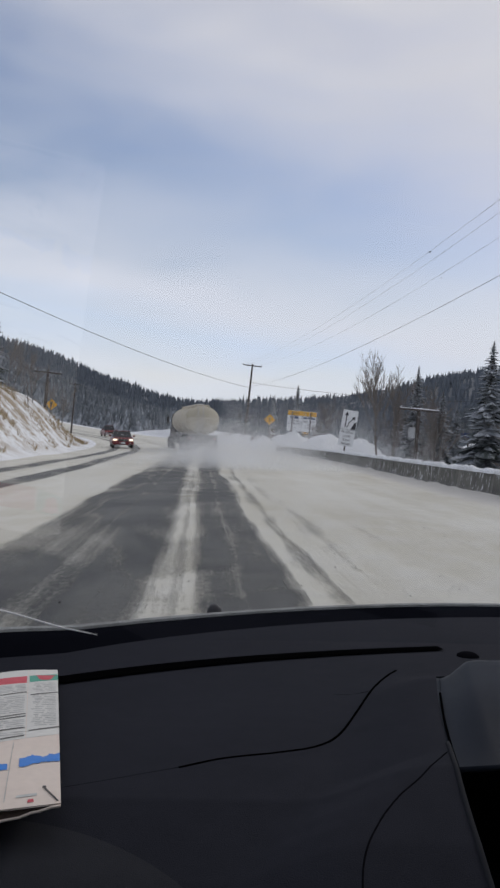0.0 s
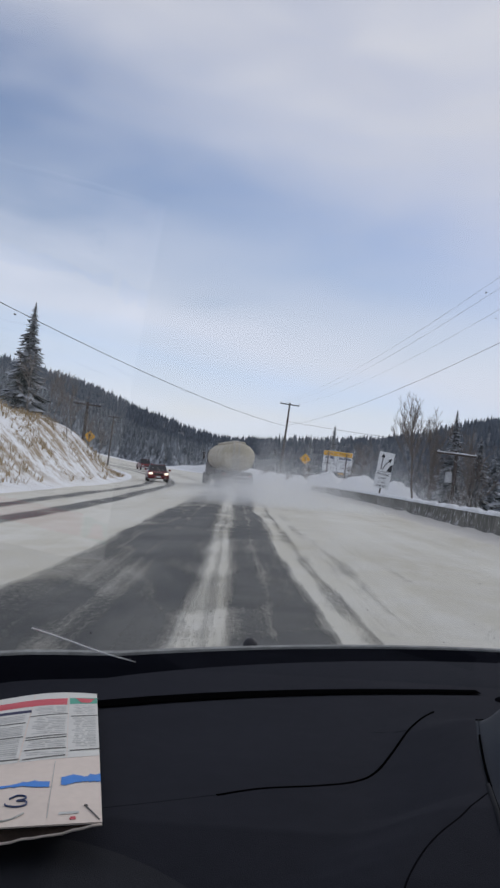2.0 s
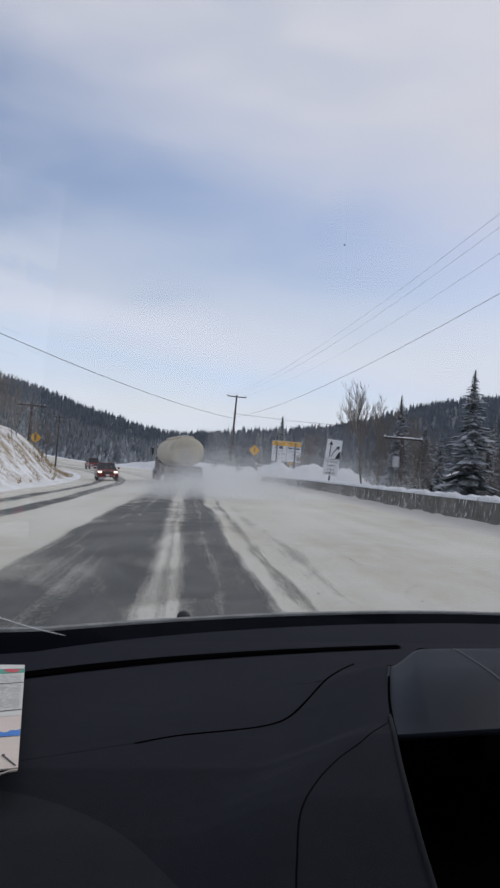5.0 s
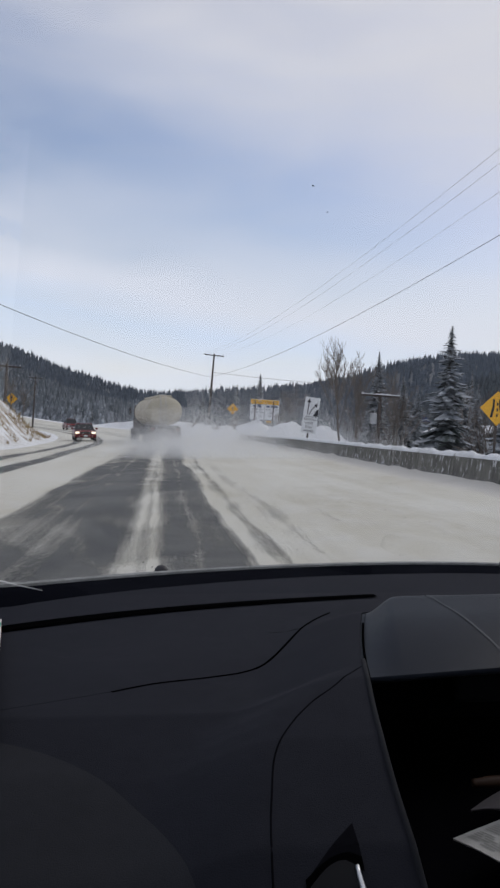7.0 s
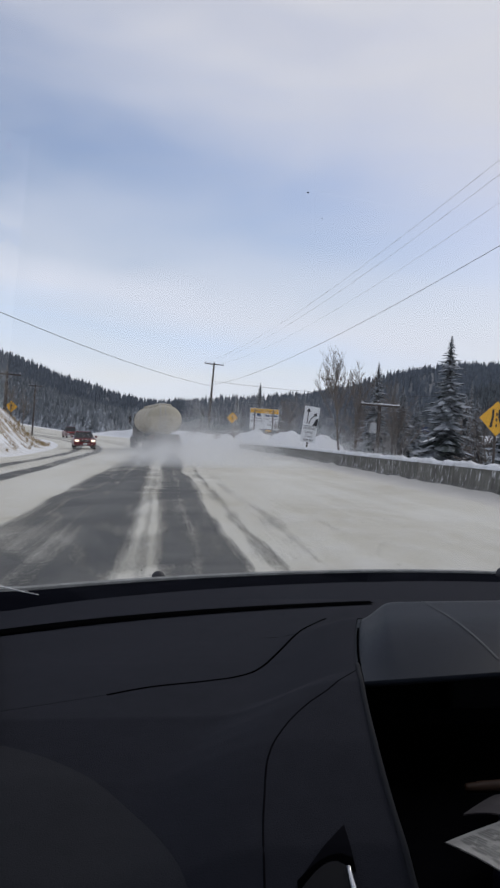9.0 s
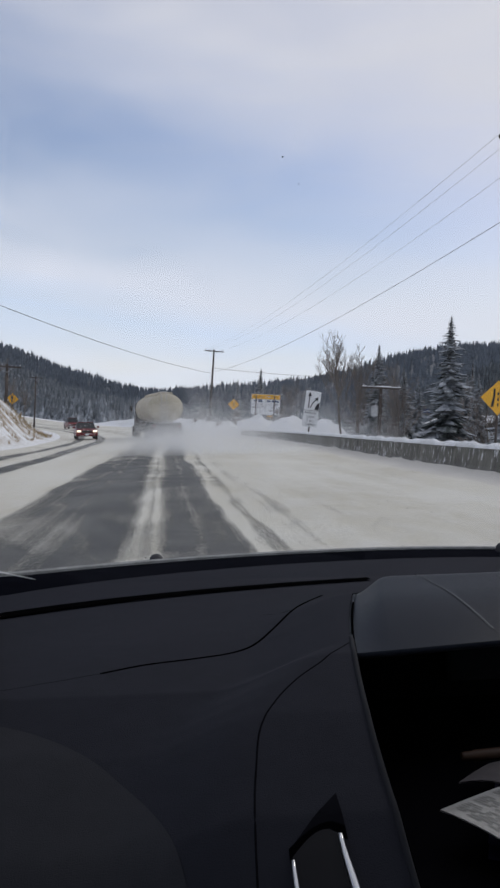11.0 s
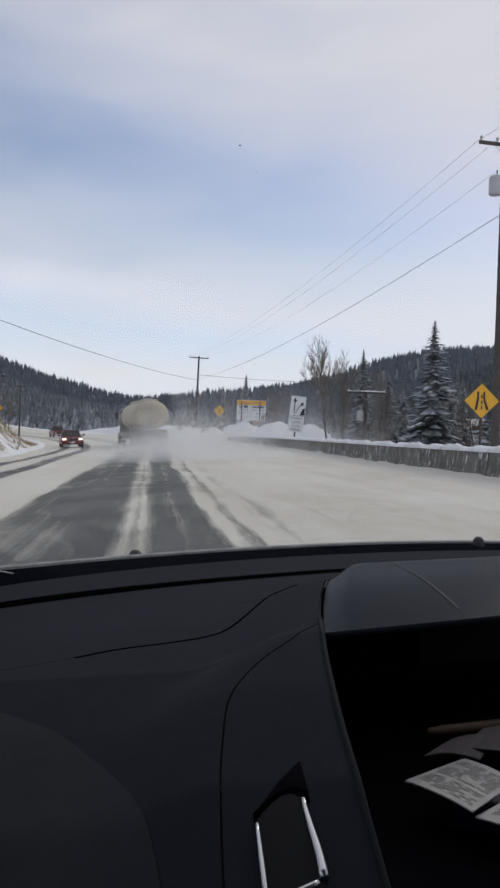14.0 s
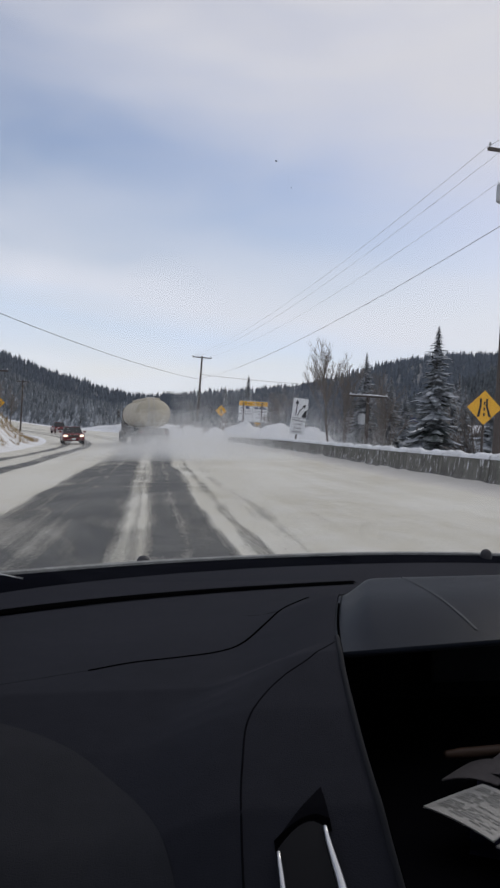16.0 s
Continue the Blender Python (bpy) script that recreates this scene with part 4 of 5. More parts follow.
def passing_sign(m, z):
    root = thing("road_sign", m, "white passing lane sign standing behind the barrier", "road sign", "road signs")
    board = plate("board", rect(-0.45, z, 0.45, z + 1.15), SIGN_WHITE, root, label="white board with lane arrows")
    tab = plate("lower_board", rect(-0.45, z - 1.0, 0.45, z - 0.04), SIGN_WHITE, root, label="white lettered board")
    for a, b, r in (((-0.2, 0.1), (-0.2, 0.85), 0.035), ((-0.1, 0.1), (0.0, 0.4), 0.03), ((0.0, 0.4), (0.2, 0.65), 0.035)):
        bm = bmesh.new()
        tube(bm, [(a[0], -0.006, z + a[1]), (b[0], -0.006, z + b[1])], r, 4)
        part("arrow_shaft", bm, SIGN_BLACK, board)
    plate("arrow_head", ((-0.32, z + 0.82), (-0.08, z + 0.82), (-0.2, z + 1.06)), SIGN_BLACK, board, -0.008, 0.006)
    plate("arrow_head", ((0.12, z + 0.72), (0.30, z + 0.56), (0.32, z + 0.82)), SIGN_BLACK, board, -0.008, 0.006)
    plate("corner_symbol", ((0.14, z + 0.03), (0.43, z + 0.03), (0.43, z + 0.48), (0.3, z + 0.42)), SIGN_BLACK, board, -0.006, 0.006)
    for k, word in enumerate(("PASSING", "LANE", "2 km", "AHEAD")):
        text(word, 0.2, SIGN_BLACK, tab, (0, -0.008, z - 0.17 - 0.23 * k), width=(0.72, 0.46, 0.42, 0.6)[k])
    post(root, 0, -2.6, z + 1.0, 0.05)
    return root


def chevron_sign(m, z):
    root = thing("road_sign", m, "yellow and black striped hazard board beside the bend", "road sign", "road signs")
    board = plate("board", rect(-0.3, z - 0.45, 0.3, z + 0.45), SIGN_YELLOW, root)
    for k in range(3):
        q = z - 0.42 + 0.3 * k
        plate("stripe", ((-0.29, q + 0.16), (-0.29, q + 0.04), (0.29, q - 0.02 + 0.02), (0.29, q + 0.14)), SIGN_BLACK, board, -0.006, 0.006)
    post(root, 0, -0.9, z + 0.4, 0.04)
    return root


def on_land(x, y, rz=0, dz=0.0):
    return pose(x, y, land(x, y) + dz, 0, 0, rz)


tire_sign(on_land(9.4, 80, -6), 3.6 - land(9.4, 80))
passing_sign(pose(8.2, 48, land(8.2, 48), 0, 5, -4), 2.45 - land(8.2, 48))
diamond_sign(on_land(9.9, 24, -6), 2.47 - land(9.9, 24), "yellow diamond lane-merge sign behind the barrier")
diamond_sign(on_land(-14.2, 76, 8), 2.1, "yellow diamond sign on a post beside the bend", 0.75, False)
diamond_sign(on_land(7.2, 92, -3), 2.0, "yellow diamond sign on a post beyond the bend", 0.9, False)
chevron_sign(on_land(11.6, 94, -3), 1.6)


def name_sign(m, z):
    root = thing("road_sign", m, "small dark street sign board on a tall post", "road sign", "road signs")
    plate("board", rect(-0.55, z - 0.16, 0.55, z + 0.16), SIGN_NAVY, root)
    post(root, 0, -0.8, z + 0.1, 0.05)
    return root


name_sign(on_land(19.6, 60, -10), 3.1 - land(19.6, 60))


# ---- power line ----
def utility_pole(x, y, h, label, turn=0, transformer=False, arm=2.3, lean=0.0, snowy=False):
    root = thing("utility_pole", pose(x, y, land(x, y) - 0.3, 0, lean, turn), label, "utility pole", "utility poles")
    bm = bmesh.new()
    tube(bm, [(0, 0, 0), (0.02, 0, h * 0.5), (0, 0, h)], [0.17, 0.145, 0.11], 10)
    part("pole", bm, TIMBER, root, "tarred timber pole")
    bm = bmesh.new()
    box(bm, (0, -0.14, h - 0.25), (arm, 0.1, 0.13), 0.012)
    beam = part("crossarm", bm, TIMBER, root)
    for px in (-arm / 2 + 0.08, -arm / 2 + 0.75, arm / 2 - 0.08):
        bm = bmesh.new()
        tube(bm, [(px, -0.14, h - 0.19), (px, -0.14, h - 0.12), (px, -0.14, h - 0.1), (px, -0.14, h - 0.03), (px, -0.14, h)], [0.02, 0.03, 0.06, 0.05, 0.03], 8)
        part("insulator", bm, STEEL, beam)
    for sx in (-1, 1):
        bm = bmesh.new()
        tube(bm, [(sx * 0.5, -0.14, h - 0.3), (0, -0.13, h - 0.75)], 0.015, 5)
        part("brace", bm, STEEL, beam)
    if snowy:
        bm = bmesh.new()
        grid(bm, steps(0, 1, 6), steps(-0.5, 0.5, 30), lambda u, v: (arm * v * 1.01, -0.14 - math.cos(math.pi * u) * 0.085, h - 0.185 + math.sin(math.pi * u) * (0.07 + 0.05 * noise.noise((v * 14, h, 0)))))
        part("snow_strip", bm, SNOW, beam, "snow lying along the crossarm", True)
    if transformer:
        bm = bmesh.new()
        tube(bm, [(-0.36, -0.02, h - 2.15), (-0.36, -0.02, h - 2.1), (-0.36, -0.02, h - 1.5), (-0.36, -0.02, h - 1.42)], [0.2, 0.24, 0.24, 0.17], 14)
        can = part("transformer", bm, STEEL, root, "grey transformer can")
        bm = bmesh.new()
        tube(bm, [(-0.3, -0.02, h - 1.42), (-0.3, -0.02, h - 1.2)], 0.035, 6)
        part("bushing", bm, STEEL, can)
        bm = bmesh.new()
        box(bm, (-0.16, 0, h - 1.8), (0.2, 0.06, 0.3), 0.01)
        part("bracket", bm, STEEL, root)
    bm = bmesh.new()
    box(bm, (0.12, -0.08, h - 3.1), (0.22, 0.1, 0.12), 0.02)
    part("cable_clamp", bm, STEEL, root)
    return root


def cable(a, b, sag, r, label="thin black overhead cable sagging between poles"):
    bm = bmesh.new()
    a, b = Vector(a), Vector(b)
    tube(bm, [a.lerp(b, t) - Vector((0, 0, sag * 4 * t * (1 - t))) for t in steps(0, 1, 24)], r, 5)
    return tagged(part("overhead_cable", bm, CABLE), label, "cable", "overhead cables")


zn, zf = land(12.95, 30) - 0.3, land(5.4, 110) - 0.3
utility_pole(12.95, 30, 13.2, "tall tarred utility pole with a grey transformer behind the barrier", 6, True)
utility_pole(5.4, 110, 10.0, "tarred utility pole with a crossarm beyond the snow piles", 3, False, 2.6, 1.5)
utility_pole(14.1, 54, 5.5, "short utility pole with a transformer down the slope", 0, True, 2.6, 0.0, True)
utility_pole(-14.0, 72, 4.2, "weathered utility pole on top of the grassy bank", 20)
utility_pole(-24.0, 150, 9.5, "distant utility pole beside the bend", 15)
for dx in (-1.07, -0.4, 1.07):
    cable((12.95 + dx, 30, zn + 13.1), (5.4 + dx * 1.1, 110, zf + 9.9), 1.2, 0.006)
    cable((12.95 + dx, 30, zn + 13.1), (19 + dx, -30, zn + 13.6), 1.0, 0.006)
cable((5.4, 109.9, zf + 6.8), (-16.5, 40, 9.5), 0.8, 0.022)
cable((5.4, 109.9, zf + 6.9), (12.95, 30, zn + 10.4), 1.0, 0.012)
cable((12.95, 30, zn + 10.4), (40, 36, zn + 10.8), 0.5, 0.014)
cable((12.95, 30, zn + 10.2), (30, 22, zn + 6.0), 0.5, 0.014)
cable((5.4, 110, zf + 7.5), (60, 120, 12.5), 1.5, 0.02)
cable((12.95, 30, zn + 12.2), (15.6, 31.5, land(15.6, 31.5)), 0.0, 0.008, "thin steel stay wire of a utility pole")
cable((12.95, 30, zn + 9.8), (14.6, 31, land(14.6, 31)), 0.0, 0.008, "thin steel stay wire of a utility pole")
cable((-14.0, 72, land(-14, 72) + 3.5), (-24, 150, land(-24, 150) + 8.8), 0.8, 0.015)


# ---- oncoming vehicles ----
def vehicle(m, pickup, label, name):
    root = thing(name, m, label, "car", "oncoming vehicles")
    w, L = (0.95, 5.2) if pickup else (0.88, 4.6)
    side = ((0.0, 0.35), (0.0, 0.75), (0.25, 0.98), (1.35, 1.05), (1.36, 1.06), (L * 0.62, 1.08), (L - 0.15, 1.04), (L, 0.8), (L, 0.4), (L - 0.4, 0.3), (0.4, 0.3))
    if not pickup:
        side = ((0.0, 0.35), (0.0, 0.62), (0.3, 0.82), (1.25, 0.93), (L * 0.7, 0.97), (L - 0.2, 0.95), (L, 0.75), (L, 0.4), (L - 0.4, 0.26), (0.4, 0.26))
    bm = bmesh.new()
    rows = [[bm.verts.new((px, py, pz)) for py, pz in side] for px in (-w, -w * 0.93, w * 0.93, w)]
    for r, k in ((rows[0], 0.93), (rows[3], 0.93)):
        for v in r:
            v.co.z = 0.6 + (v.co.z - 0.6) * k
            v.co.y = L / 2 + (v.co.y - L / 2) * 0.985
    for a, b in zip(rows, rows[1:]):
        for i in range(len(side)):
            bm.faces.new((a[i], a[(i + 1) % len(side)], b[(i + 1) % len(side)], b[i]))
    bm.faces.new(rows[0][::-1])
    bm.faces.new(rows[-1])
    bmesh.ops.recalc_face_normals(bm, faces=bm.faces)
    part("body", bm, MAROON, root, "maroon painted body")
    top = 1.78 if pickup else 1.42
    y0, y1 = (1.45, 3.2) if pickup else (1.2, 3.9)
    base = 1.02 if pickup else 0.92
    bm = bmesh.new()
    lo = [bm.verts.new((sx * w * 0.9, yy, base)) for sx, yy in ((-1, y0), (1, y0), (1, y1), (-1, y1))]
    hi = [bm.verts.new((sx * w * 0.72, yy, top)) for sx, yy in ((-1, y0 + 0.62), (1, y0 + 0.62), (1, y1 - 0.35), (-1, y1 - 0.35))]
    for i in range(4):
        bm.faces.new((lo[i], lo[(i + 1) % 4], hi[(i + 1) % 4], hi[i]))
    bm.faces.new(hi)
    part("greenhouse", bm, CAR_GLASS, root, "dark glazed cabin")
    bm = bmesh.new()
    box(bm, (0, (y0 + y1) / 2 + 0.15, top + 0.005), (w * 1.46, (y1 - y0) - 0.9, 0.05), 0.02)
    part("roof", bm, MAROON, root)
    bm = bmesh.new()
    box(bm, (0, -0.04, 0.42), (w * 1.9, 0.14, 0.22), 0.05)
    part("bumper", bm, STEEL if pickup else MAROON, root)
    bm = bmesh.new()
    box(bm, (0, -0.012, 0.68), (w * 0.95, 0.05, 0.16), 0.02)
    part("grille", bm, CHASSIS, root)
    bm = bmesh.new()
    box(bm, (0, -0.125, 0.44), (0.32, 0.02, 0.12), 0.005)
    part("number_plate", bm, SIGN_WHITE, root)
    for sx in (-1, 1):
        bm = bmesh.new()
        box(bm, (sx * w * 0.74, 0.0, 0.7), (0.32, 0.12, 0.15), 0.04)
        part("headlight", bm, LAMP if not pickup else CHROME, root, "lit headlight" if not pickup else "")
        bm = bmesh.new()
        box(bm, (sx * (w + 0.12), y0 + 0.4, base + 0.1), (0.2, 0.1, 0.15), 0.03)
        part("mirror", bm, MAROON, root)
        for yy in (0.85, L - 0.95):
            wheel(root, sx * (w - 0.1), yy, 0.37 if pickup else 0.32, 0.22)
    return root


vehicle(Matrix.Translation((-6.6, 68, land(-6.6, 68))) @ pose(0, 0, 0, 0, -3, 9), False, "maroon saloon car with lit headlights on the snowy lane", "car")
vehicle(Matrix.Translation((-15.0, 134, land(-15.0, 134))) @ pose(0, 0, 0, 0, -3, 16), True, "dark red pickup truck on the snowy oncoming lane", "pickup_truck")


# ---- houses in the valley ----
def house(m, w, d, h, label):
    root = thing("house", m, label, "house", "valley houses")
    bm = bmesh.new()
    box(bm, (0, 0, h / 2 - 1.0), (w, d, h + 2.0))
    part("wall", bm, SIDING, root, "pale horizontal siding")
    bm = bmesh.new()
    pts = ((-w / 2 - 0.4, h - 0.1), (0, h + w * 0.16), (w / 2 + 0.4, h - 0.1), (w / 2 + 0.4, h + 0.1), (0, h + w * 0.16 + 0.3), (-w / 2 - 0.4, h + 0.1))
    a = [bm.verts.new((px, -d / 2 - 0.4, pz)) for px, pz in pts]
    b = [bm.verts.new((px, d / 2 + 0.4, pz)) for px, pz in pts]
    bm.faces.new(a)
    bm.faces.new(b[::-1])
    for i in range(6):
        bm.faces.new((a[i], b[i], b[(i + 1) % 6], a[(i + 1) % 6]))
    bmesh.ops.recalc_face_normals(bm, faces=bm.faces)
    part("roof", bm, SNOW, root, "snow-covered gable roof")
    for px in (-w * 0.28, w * 0.05, w * 0.3):
        bm = bmesh.new()
        box(bm, (px, -d / 2 - 0.02, h * 0.62), (1.0, 0.08, 0.95), 0.02)
        win = part("window", bm, SIGN_WHITE, root)
        bm = bmesh.new()
        box(bm, (px, -d / 2 - 0.045, h * 0.62), (0.84, 0.06, 0.79), 0.005)
        part("pane", bm, CAR_GLASS, win)
    return root


house(pose(30.5, 80, -0.9, 0, 0, 25), 8, 7, 2.8, "small pale house with a snowy roof below the road")
house(pose(24.5, 86, -1.2, 0, 0, -20), 6, 6, 2.2, "low shed with a snowy roof below the road")


# ---- the car that carries the camera ----
CAR = thing("car", BANK, "dark car interior behind a wide windshield, driving on snow", "car")
CX = 0.45


def base_line(x):
    """The line along which the dashboard meets the glass."""
    q = max(x, -0.2)
    return 1.370 + 0.879 * q - 0.373 * q * q + 0.62 * min(0.0, x + 0.2)


def sill_z(x):
    return 0.998 - 0.08 * max(x, -0.3)


def lip_width(x):
    """How deep the black trim at the foot of the glass is; it narrows towards the passenger's corner."""
    return 0.060 + 0.016 * smooth01((x + 0.34) / 0.15)


def pane_line(x):
    return 1.265 - 0.21 * (x - CX) ** 2


FALL = ((0.2, 0.72), (0.3, 0.82), (0.4, 0.885), (0.5, 0.945), (0.6, 0.978), (0.69, 0.998), (0.85, 1.0), (1.2, 0.995), (1.6, 0.99))
EDGE = [(0.30 + 0.02 * i, sum(c * (0.30 + 0.02 * i) ** k for k, c in enumerate((0.24331, -0.23038, -0.05490, 0.57479, -0.27437)))) for i in range(40)]  # the console's edge: y and x
BEZEL = ((0.30, 0.069), (0.428, 0.071), (0.488, 0.074), (0.503, 0.0755), (0.545, 0.081), (0.565, 0.084), (0.586, 0.089), (0.608, 0.100), (0.625, 0.109), (0.652, 0.129), (0.68, 0.156), (0.721, 0.190))


def dash_z(x, y):
    z = lerp(y, FALL)
    m = lerp(y, BEZEL) if y < 0.721 else lerp(y, EDGE)
    swell = 0.03 * smooth01((x - m + 0.11) / 0.11) * (1 - smooth01((y - 0.93) / 0.14))
    if y > 1.0:
        z += (sill_z(x) - 1.0) * smooth01((y - 1.0) / (base_line(x) - 1.0))
    return z + swell


def strip_along(pts, r, lift=0.0, sides=6):
    bm = bmesh.new()
    tube(bm, [(x, y, dash_z(x, y) + lift) for x, y in pts], r, sides)
    return bm


def curve_points(ctrl, n=8):
    """A smooth line through control points."""
    out = []
    for i in range(len(ctrl) - 1):
        p = [Vector(ctrl[max(0, min(len(ctrl) - 1, i + k))]) for k in (-1, 0, 1, 2)]
        for j in range(n):
            t = j / n
            out.append(tuple(0.5 * (2 * p[1] + (p[2] - p[0]) * t + (2 * p[0] - 5 * p[1] + 4 * p[2] - p[3]) * t * t + (3 * p[1] - p[0] - 3 * p[2] + p[3]) * t ** 3)))
    return out + [tuple(ctrl[-1])]


def interior():
    bm = bmesh.new()
    us = steps(0, 1, 150)
    grid(bm, us, steps(0.28, 0.97, 170), lambda u, v: (-0.5 + (lerp(v, EDGE) + 0.5) * u, v, dash_z(-0.5 + (lerp(v, EDGE) + 0.5) * u, v)))

    def far_part(u, v):
        x = -0.5 + 1.9 * u
        y = 0.97 + (base_line(x) - lip_width(x) - 0.97) * v
        return (x, y, dash_z(x, y))
    grid(bm, steps(0, 1, 70), steps(0, 1, 24), far_part)
    dash = part("dashboard", bm, DASH, CAR, "dark grey grained plastic dashboard", True)

    bm = bmesh.new()

    def lip(u, v):
        x = -0.5 + 1.9 * u
        y = base_line(x) - lip_width(x) * (1 - v)
        return (x, y, dash_z(x, y) - 0.004 + 0.012 * math.sin(math.pi * v * 0.55))
    grid(bm, steps(0, 1, 60), steps(0, 1, 8), lip)
    part("screen_trim", bm, TRIM, dash, "glossy black trim at the foot of the glass", True)
    bm = bmesh.new()
    tube(bm, [(x, base_line(x) + 0.004, dash_z(x, base_line(x)) + 0.010) for x in steps(-0.5, 1.4, 50)], 0.0042, 6)
    part("glass_edge", bm, FROST, dash, "pale edge of the glass")

    bm = bmesh.new()

    def slot(u, v):
        x = -0.42 + 0.757 * u
        y = 1.104 + 0.487 * x - 0.228 * x * x + 0.03 * (v - 0.5)
        return (x, y, dash_z(x, y) + 0.0025)
    grid(bm, steps(0, 1, 40), steps(0, 1, 3), slot)
    part("defroster_slot", bm, GROOVE, dash, "long black defroster slot", True)
    seam = curve_points([(-0.045, 0.752), (-0.004, 0.774), (0.05, 0.790), (0.087, 0.806), (0.114, 0.836), (0.141, 0.893), (0.177, 0.977), (0.210, 1.051), (0.231, 1.086)])
    faint = curve_points([(-0.288, 0.647), (-0.198, 0.685), (-0.126, 0.716), (-0.088, 0.733), (-0.046, 0.7525)])
    part("airbag_seam", strip_along(faint, 0.0010, -0.0008), POCKET, dash)
    part("airbag_seam", strip_along(seam, 0.0021, -0.0010), GROOVE, dash)
    low = curve_points([(0.188, 0.721), (0.156, 0.680), (0.129, 0.652), (0.107, 0.622), (0.089, 0.586), (0.081, 0.545), (0.0755, 0.503), (0.071, 0.428), (0.069, 0.32)])
    part("bezel_seam", strip_along(low, 0.0010, -0.0006), DASH_DARK, dash)
    # an added strip stands in for the soft highlight along the rolled edge
    bm = bmesh.new()
    tube(bm, [(lerp(y, EDGE) + 0.001, y, dash_z(lerp(y, EDGE), y) - 0.0003) for y in steps(0.30, 0.74, 60)], 0.0024, 10)
    part("console_trim", bm, EDGING, dash, "added grey strip for the soft-lit rolled edge of the console", True)
    bm = bmesh.new()

    def pad(u, v):
        a = 6.283 * u
        x, y = -0.20 + 0.235 * v * math.cos(a), 0.42 + 0.245 * v * math.sin(a)
        return (x, y, dash_z(x, y) + 0.012 * (1 - v ** 2.2) + 0.0008)
    grid(bm, steps(0, 1, 120), steps(0.01, 1, 30), pad)
    part("knee_pad", bm, DASH_PAD, dash, "soft grey rounded panel", True)

    # centre console: a hood over a dark recess
    hood = bmesh.new()

    def front(x):
        return 0.697 + 0.21 * (x - 0.19)

    def hood_back(u):
        return 1.02 + 0.04 * smooth01(u / 0.06)

    def hood_z(u, v, y):
        roll = 0.018 * math.sin(1.5708 * min(1.0, v / 0.5)) - 0.055 * smooth01((v - 0.72) / 0.28)
        side = dash_z(lerp(y, EDGE), y) - 0.002
        return side + (1.026 + roll - side) * smooth01(u / 0.045)

    def top(u, v):
        y0 = front(0.17 + 0.8 * u)
        y = y0 + (hood_back(u) - y0) * v
        e = lerp(y, EDGE)
        return (e + (1.1 - e) * u, y, hood_z(u, v, y))
    us = [0.004 * i for i in range(26)] + steps(0.11, 1, 40)
    grid(hood, us, steps(0, 1, 24), top)
    grid(hood, us, (0.0, 0.35, 0.7, 1.0), lambda u, v: (top(u, 0)[0], top(u, 0)[1] - 0.003 * math.sin(3.14 * v) + 0.004 * v, top(u, 0)[2] - 0.007 * v))
    grid(hood, us, (0.0, 1.0), lambda u, v: (top(u, 0)[0], top(u, 0)[1] + 0.004 + 0.05 * v, top(u, 0)[2] - 0.007))
    part("console_hood", hood, VISOR, dash, "smooth grey hood over the console", True)
    # the light caught by the crease, painted as a paler ribbon on the hood
    bm = bmesh.new()
    line = []
    for t in steps(0, 1, 12):
        x, y = 0.330 + 0.008 * t, 0.99 - 0.245 * t
        e = lerp(y, EDGE)
        u = (x - e) / (1.1 - e)
        y0 = front(0.17 + 0.8 * u)
        line.append((x, y, hood_z(u, (y - y0) / (hood_back(u) - y0), y) + 0.0004))
    grid(bm, (-0.0016, 0.0, 0.0016), range(len(line)), lambda k, i: (line[i][0] + k, line[i][1], line[i][2] + 0.0003 - 0.12 * abs(k)))
    part("hood_crease", bm, CREASE_LIGHT, dash, "crease across the hood with its highlight painted on")
    bm = bmesh.new()
    tube(bm, [(lerp(y, EDGE) + 0.003, y, dash_z(lerp(y, EDGE), y) + 0.0005) for y in steps(0.735, 0.88, 16)], 0.0013, 6)
    part("hood_groove", bm, GROOVE, dash, "dark joint beside the hood", True)
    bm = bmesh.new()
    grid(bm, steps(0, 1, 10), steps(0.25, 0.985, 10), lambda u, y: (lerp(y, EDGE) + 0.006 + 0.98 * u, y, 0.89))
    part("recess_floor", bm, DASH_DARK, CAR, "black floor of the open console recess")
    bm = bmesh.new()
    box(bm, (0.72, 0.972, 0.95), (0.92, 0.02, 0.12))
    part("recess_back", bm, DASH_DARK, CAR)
    bm = bmesh.new()
    box(bm, (CX, 1.05, 0.70), (1.9, 0.10, 0.56))
    part("bulkhead", bm, DASH_DARK, CAR)
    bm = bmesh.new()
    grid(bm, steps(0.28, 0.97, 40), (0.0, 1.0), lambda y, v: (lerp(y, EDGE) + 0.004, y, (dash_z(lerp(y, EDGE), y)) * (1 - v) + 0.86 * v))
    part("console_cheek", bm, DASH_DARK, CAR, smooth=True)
    bm = bmesh.new()
    box(bm, (0.47, 0.955, 0.955), (0.22, 0.02, 0.085), 0.006)
    part("display", bm, CAR_GLASS, CAR, "unlit glossy console display")

    # air vent with chrome edges, under a pointed pocket
    def face(u, v):
        """u: across the vent, v: from its foot to its rounded top."""
        x0, x1 = 0.0962, 0.1332 - 0.0040 * smooth01((v - 0.55) / 0.45)
        y = 0.39 + (0.0845 + 0.0150 * math.sin(1.5708 * min(1.0, u / 0.8)) - 0.003 * smooth01((u - 0.8) / 0.2)) * v
        x = x0 + (x1 - x0) * u
        return (x, y, dash_z(x, y) + 0.0015 + 0.0016 * math.sin(math.pi * u) * (1 - 0.5 * v))

    def over(x, y, lift):
        return (x, y, dash_z(x, y) + lift)
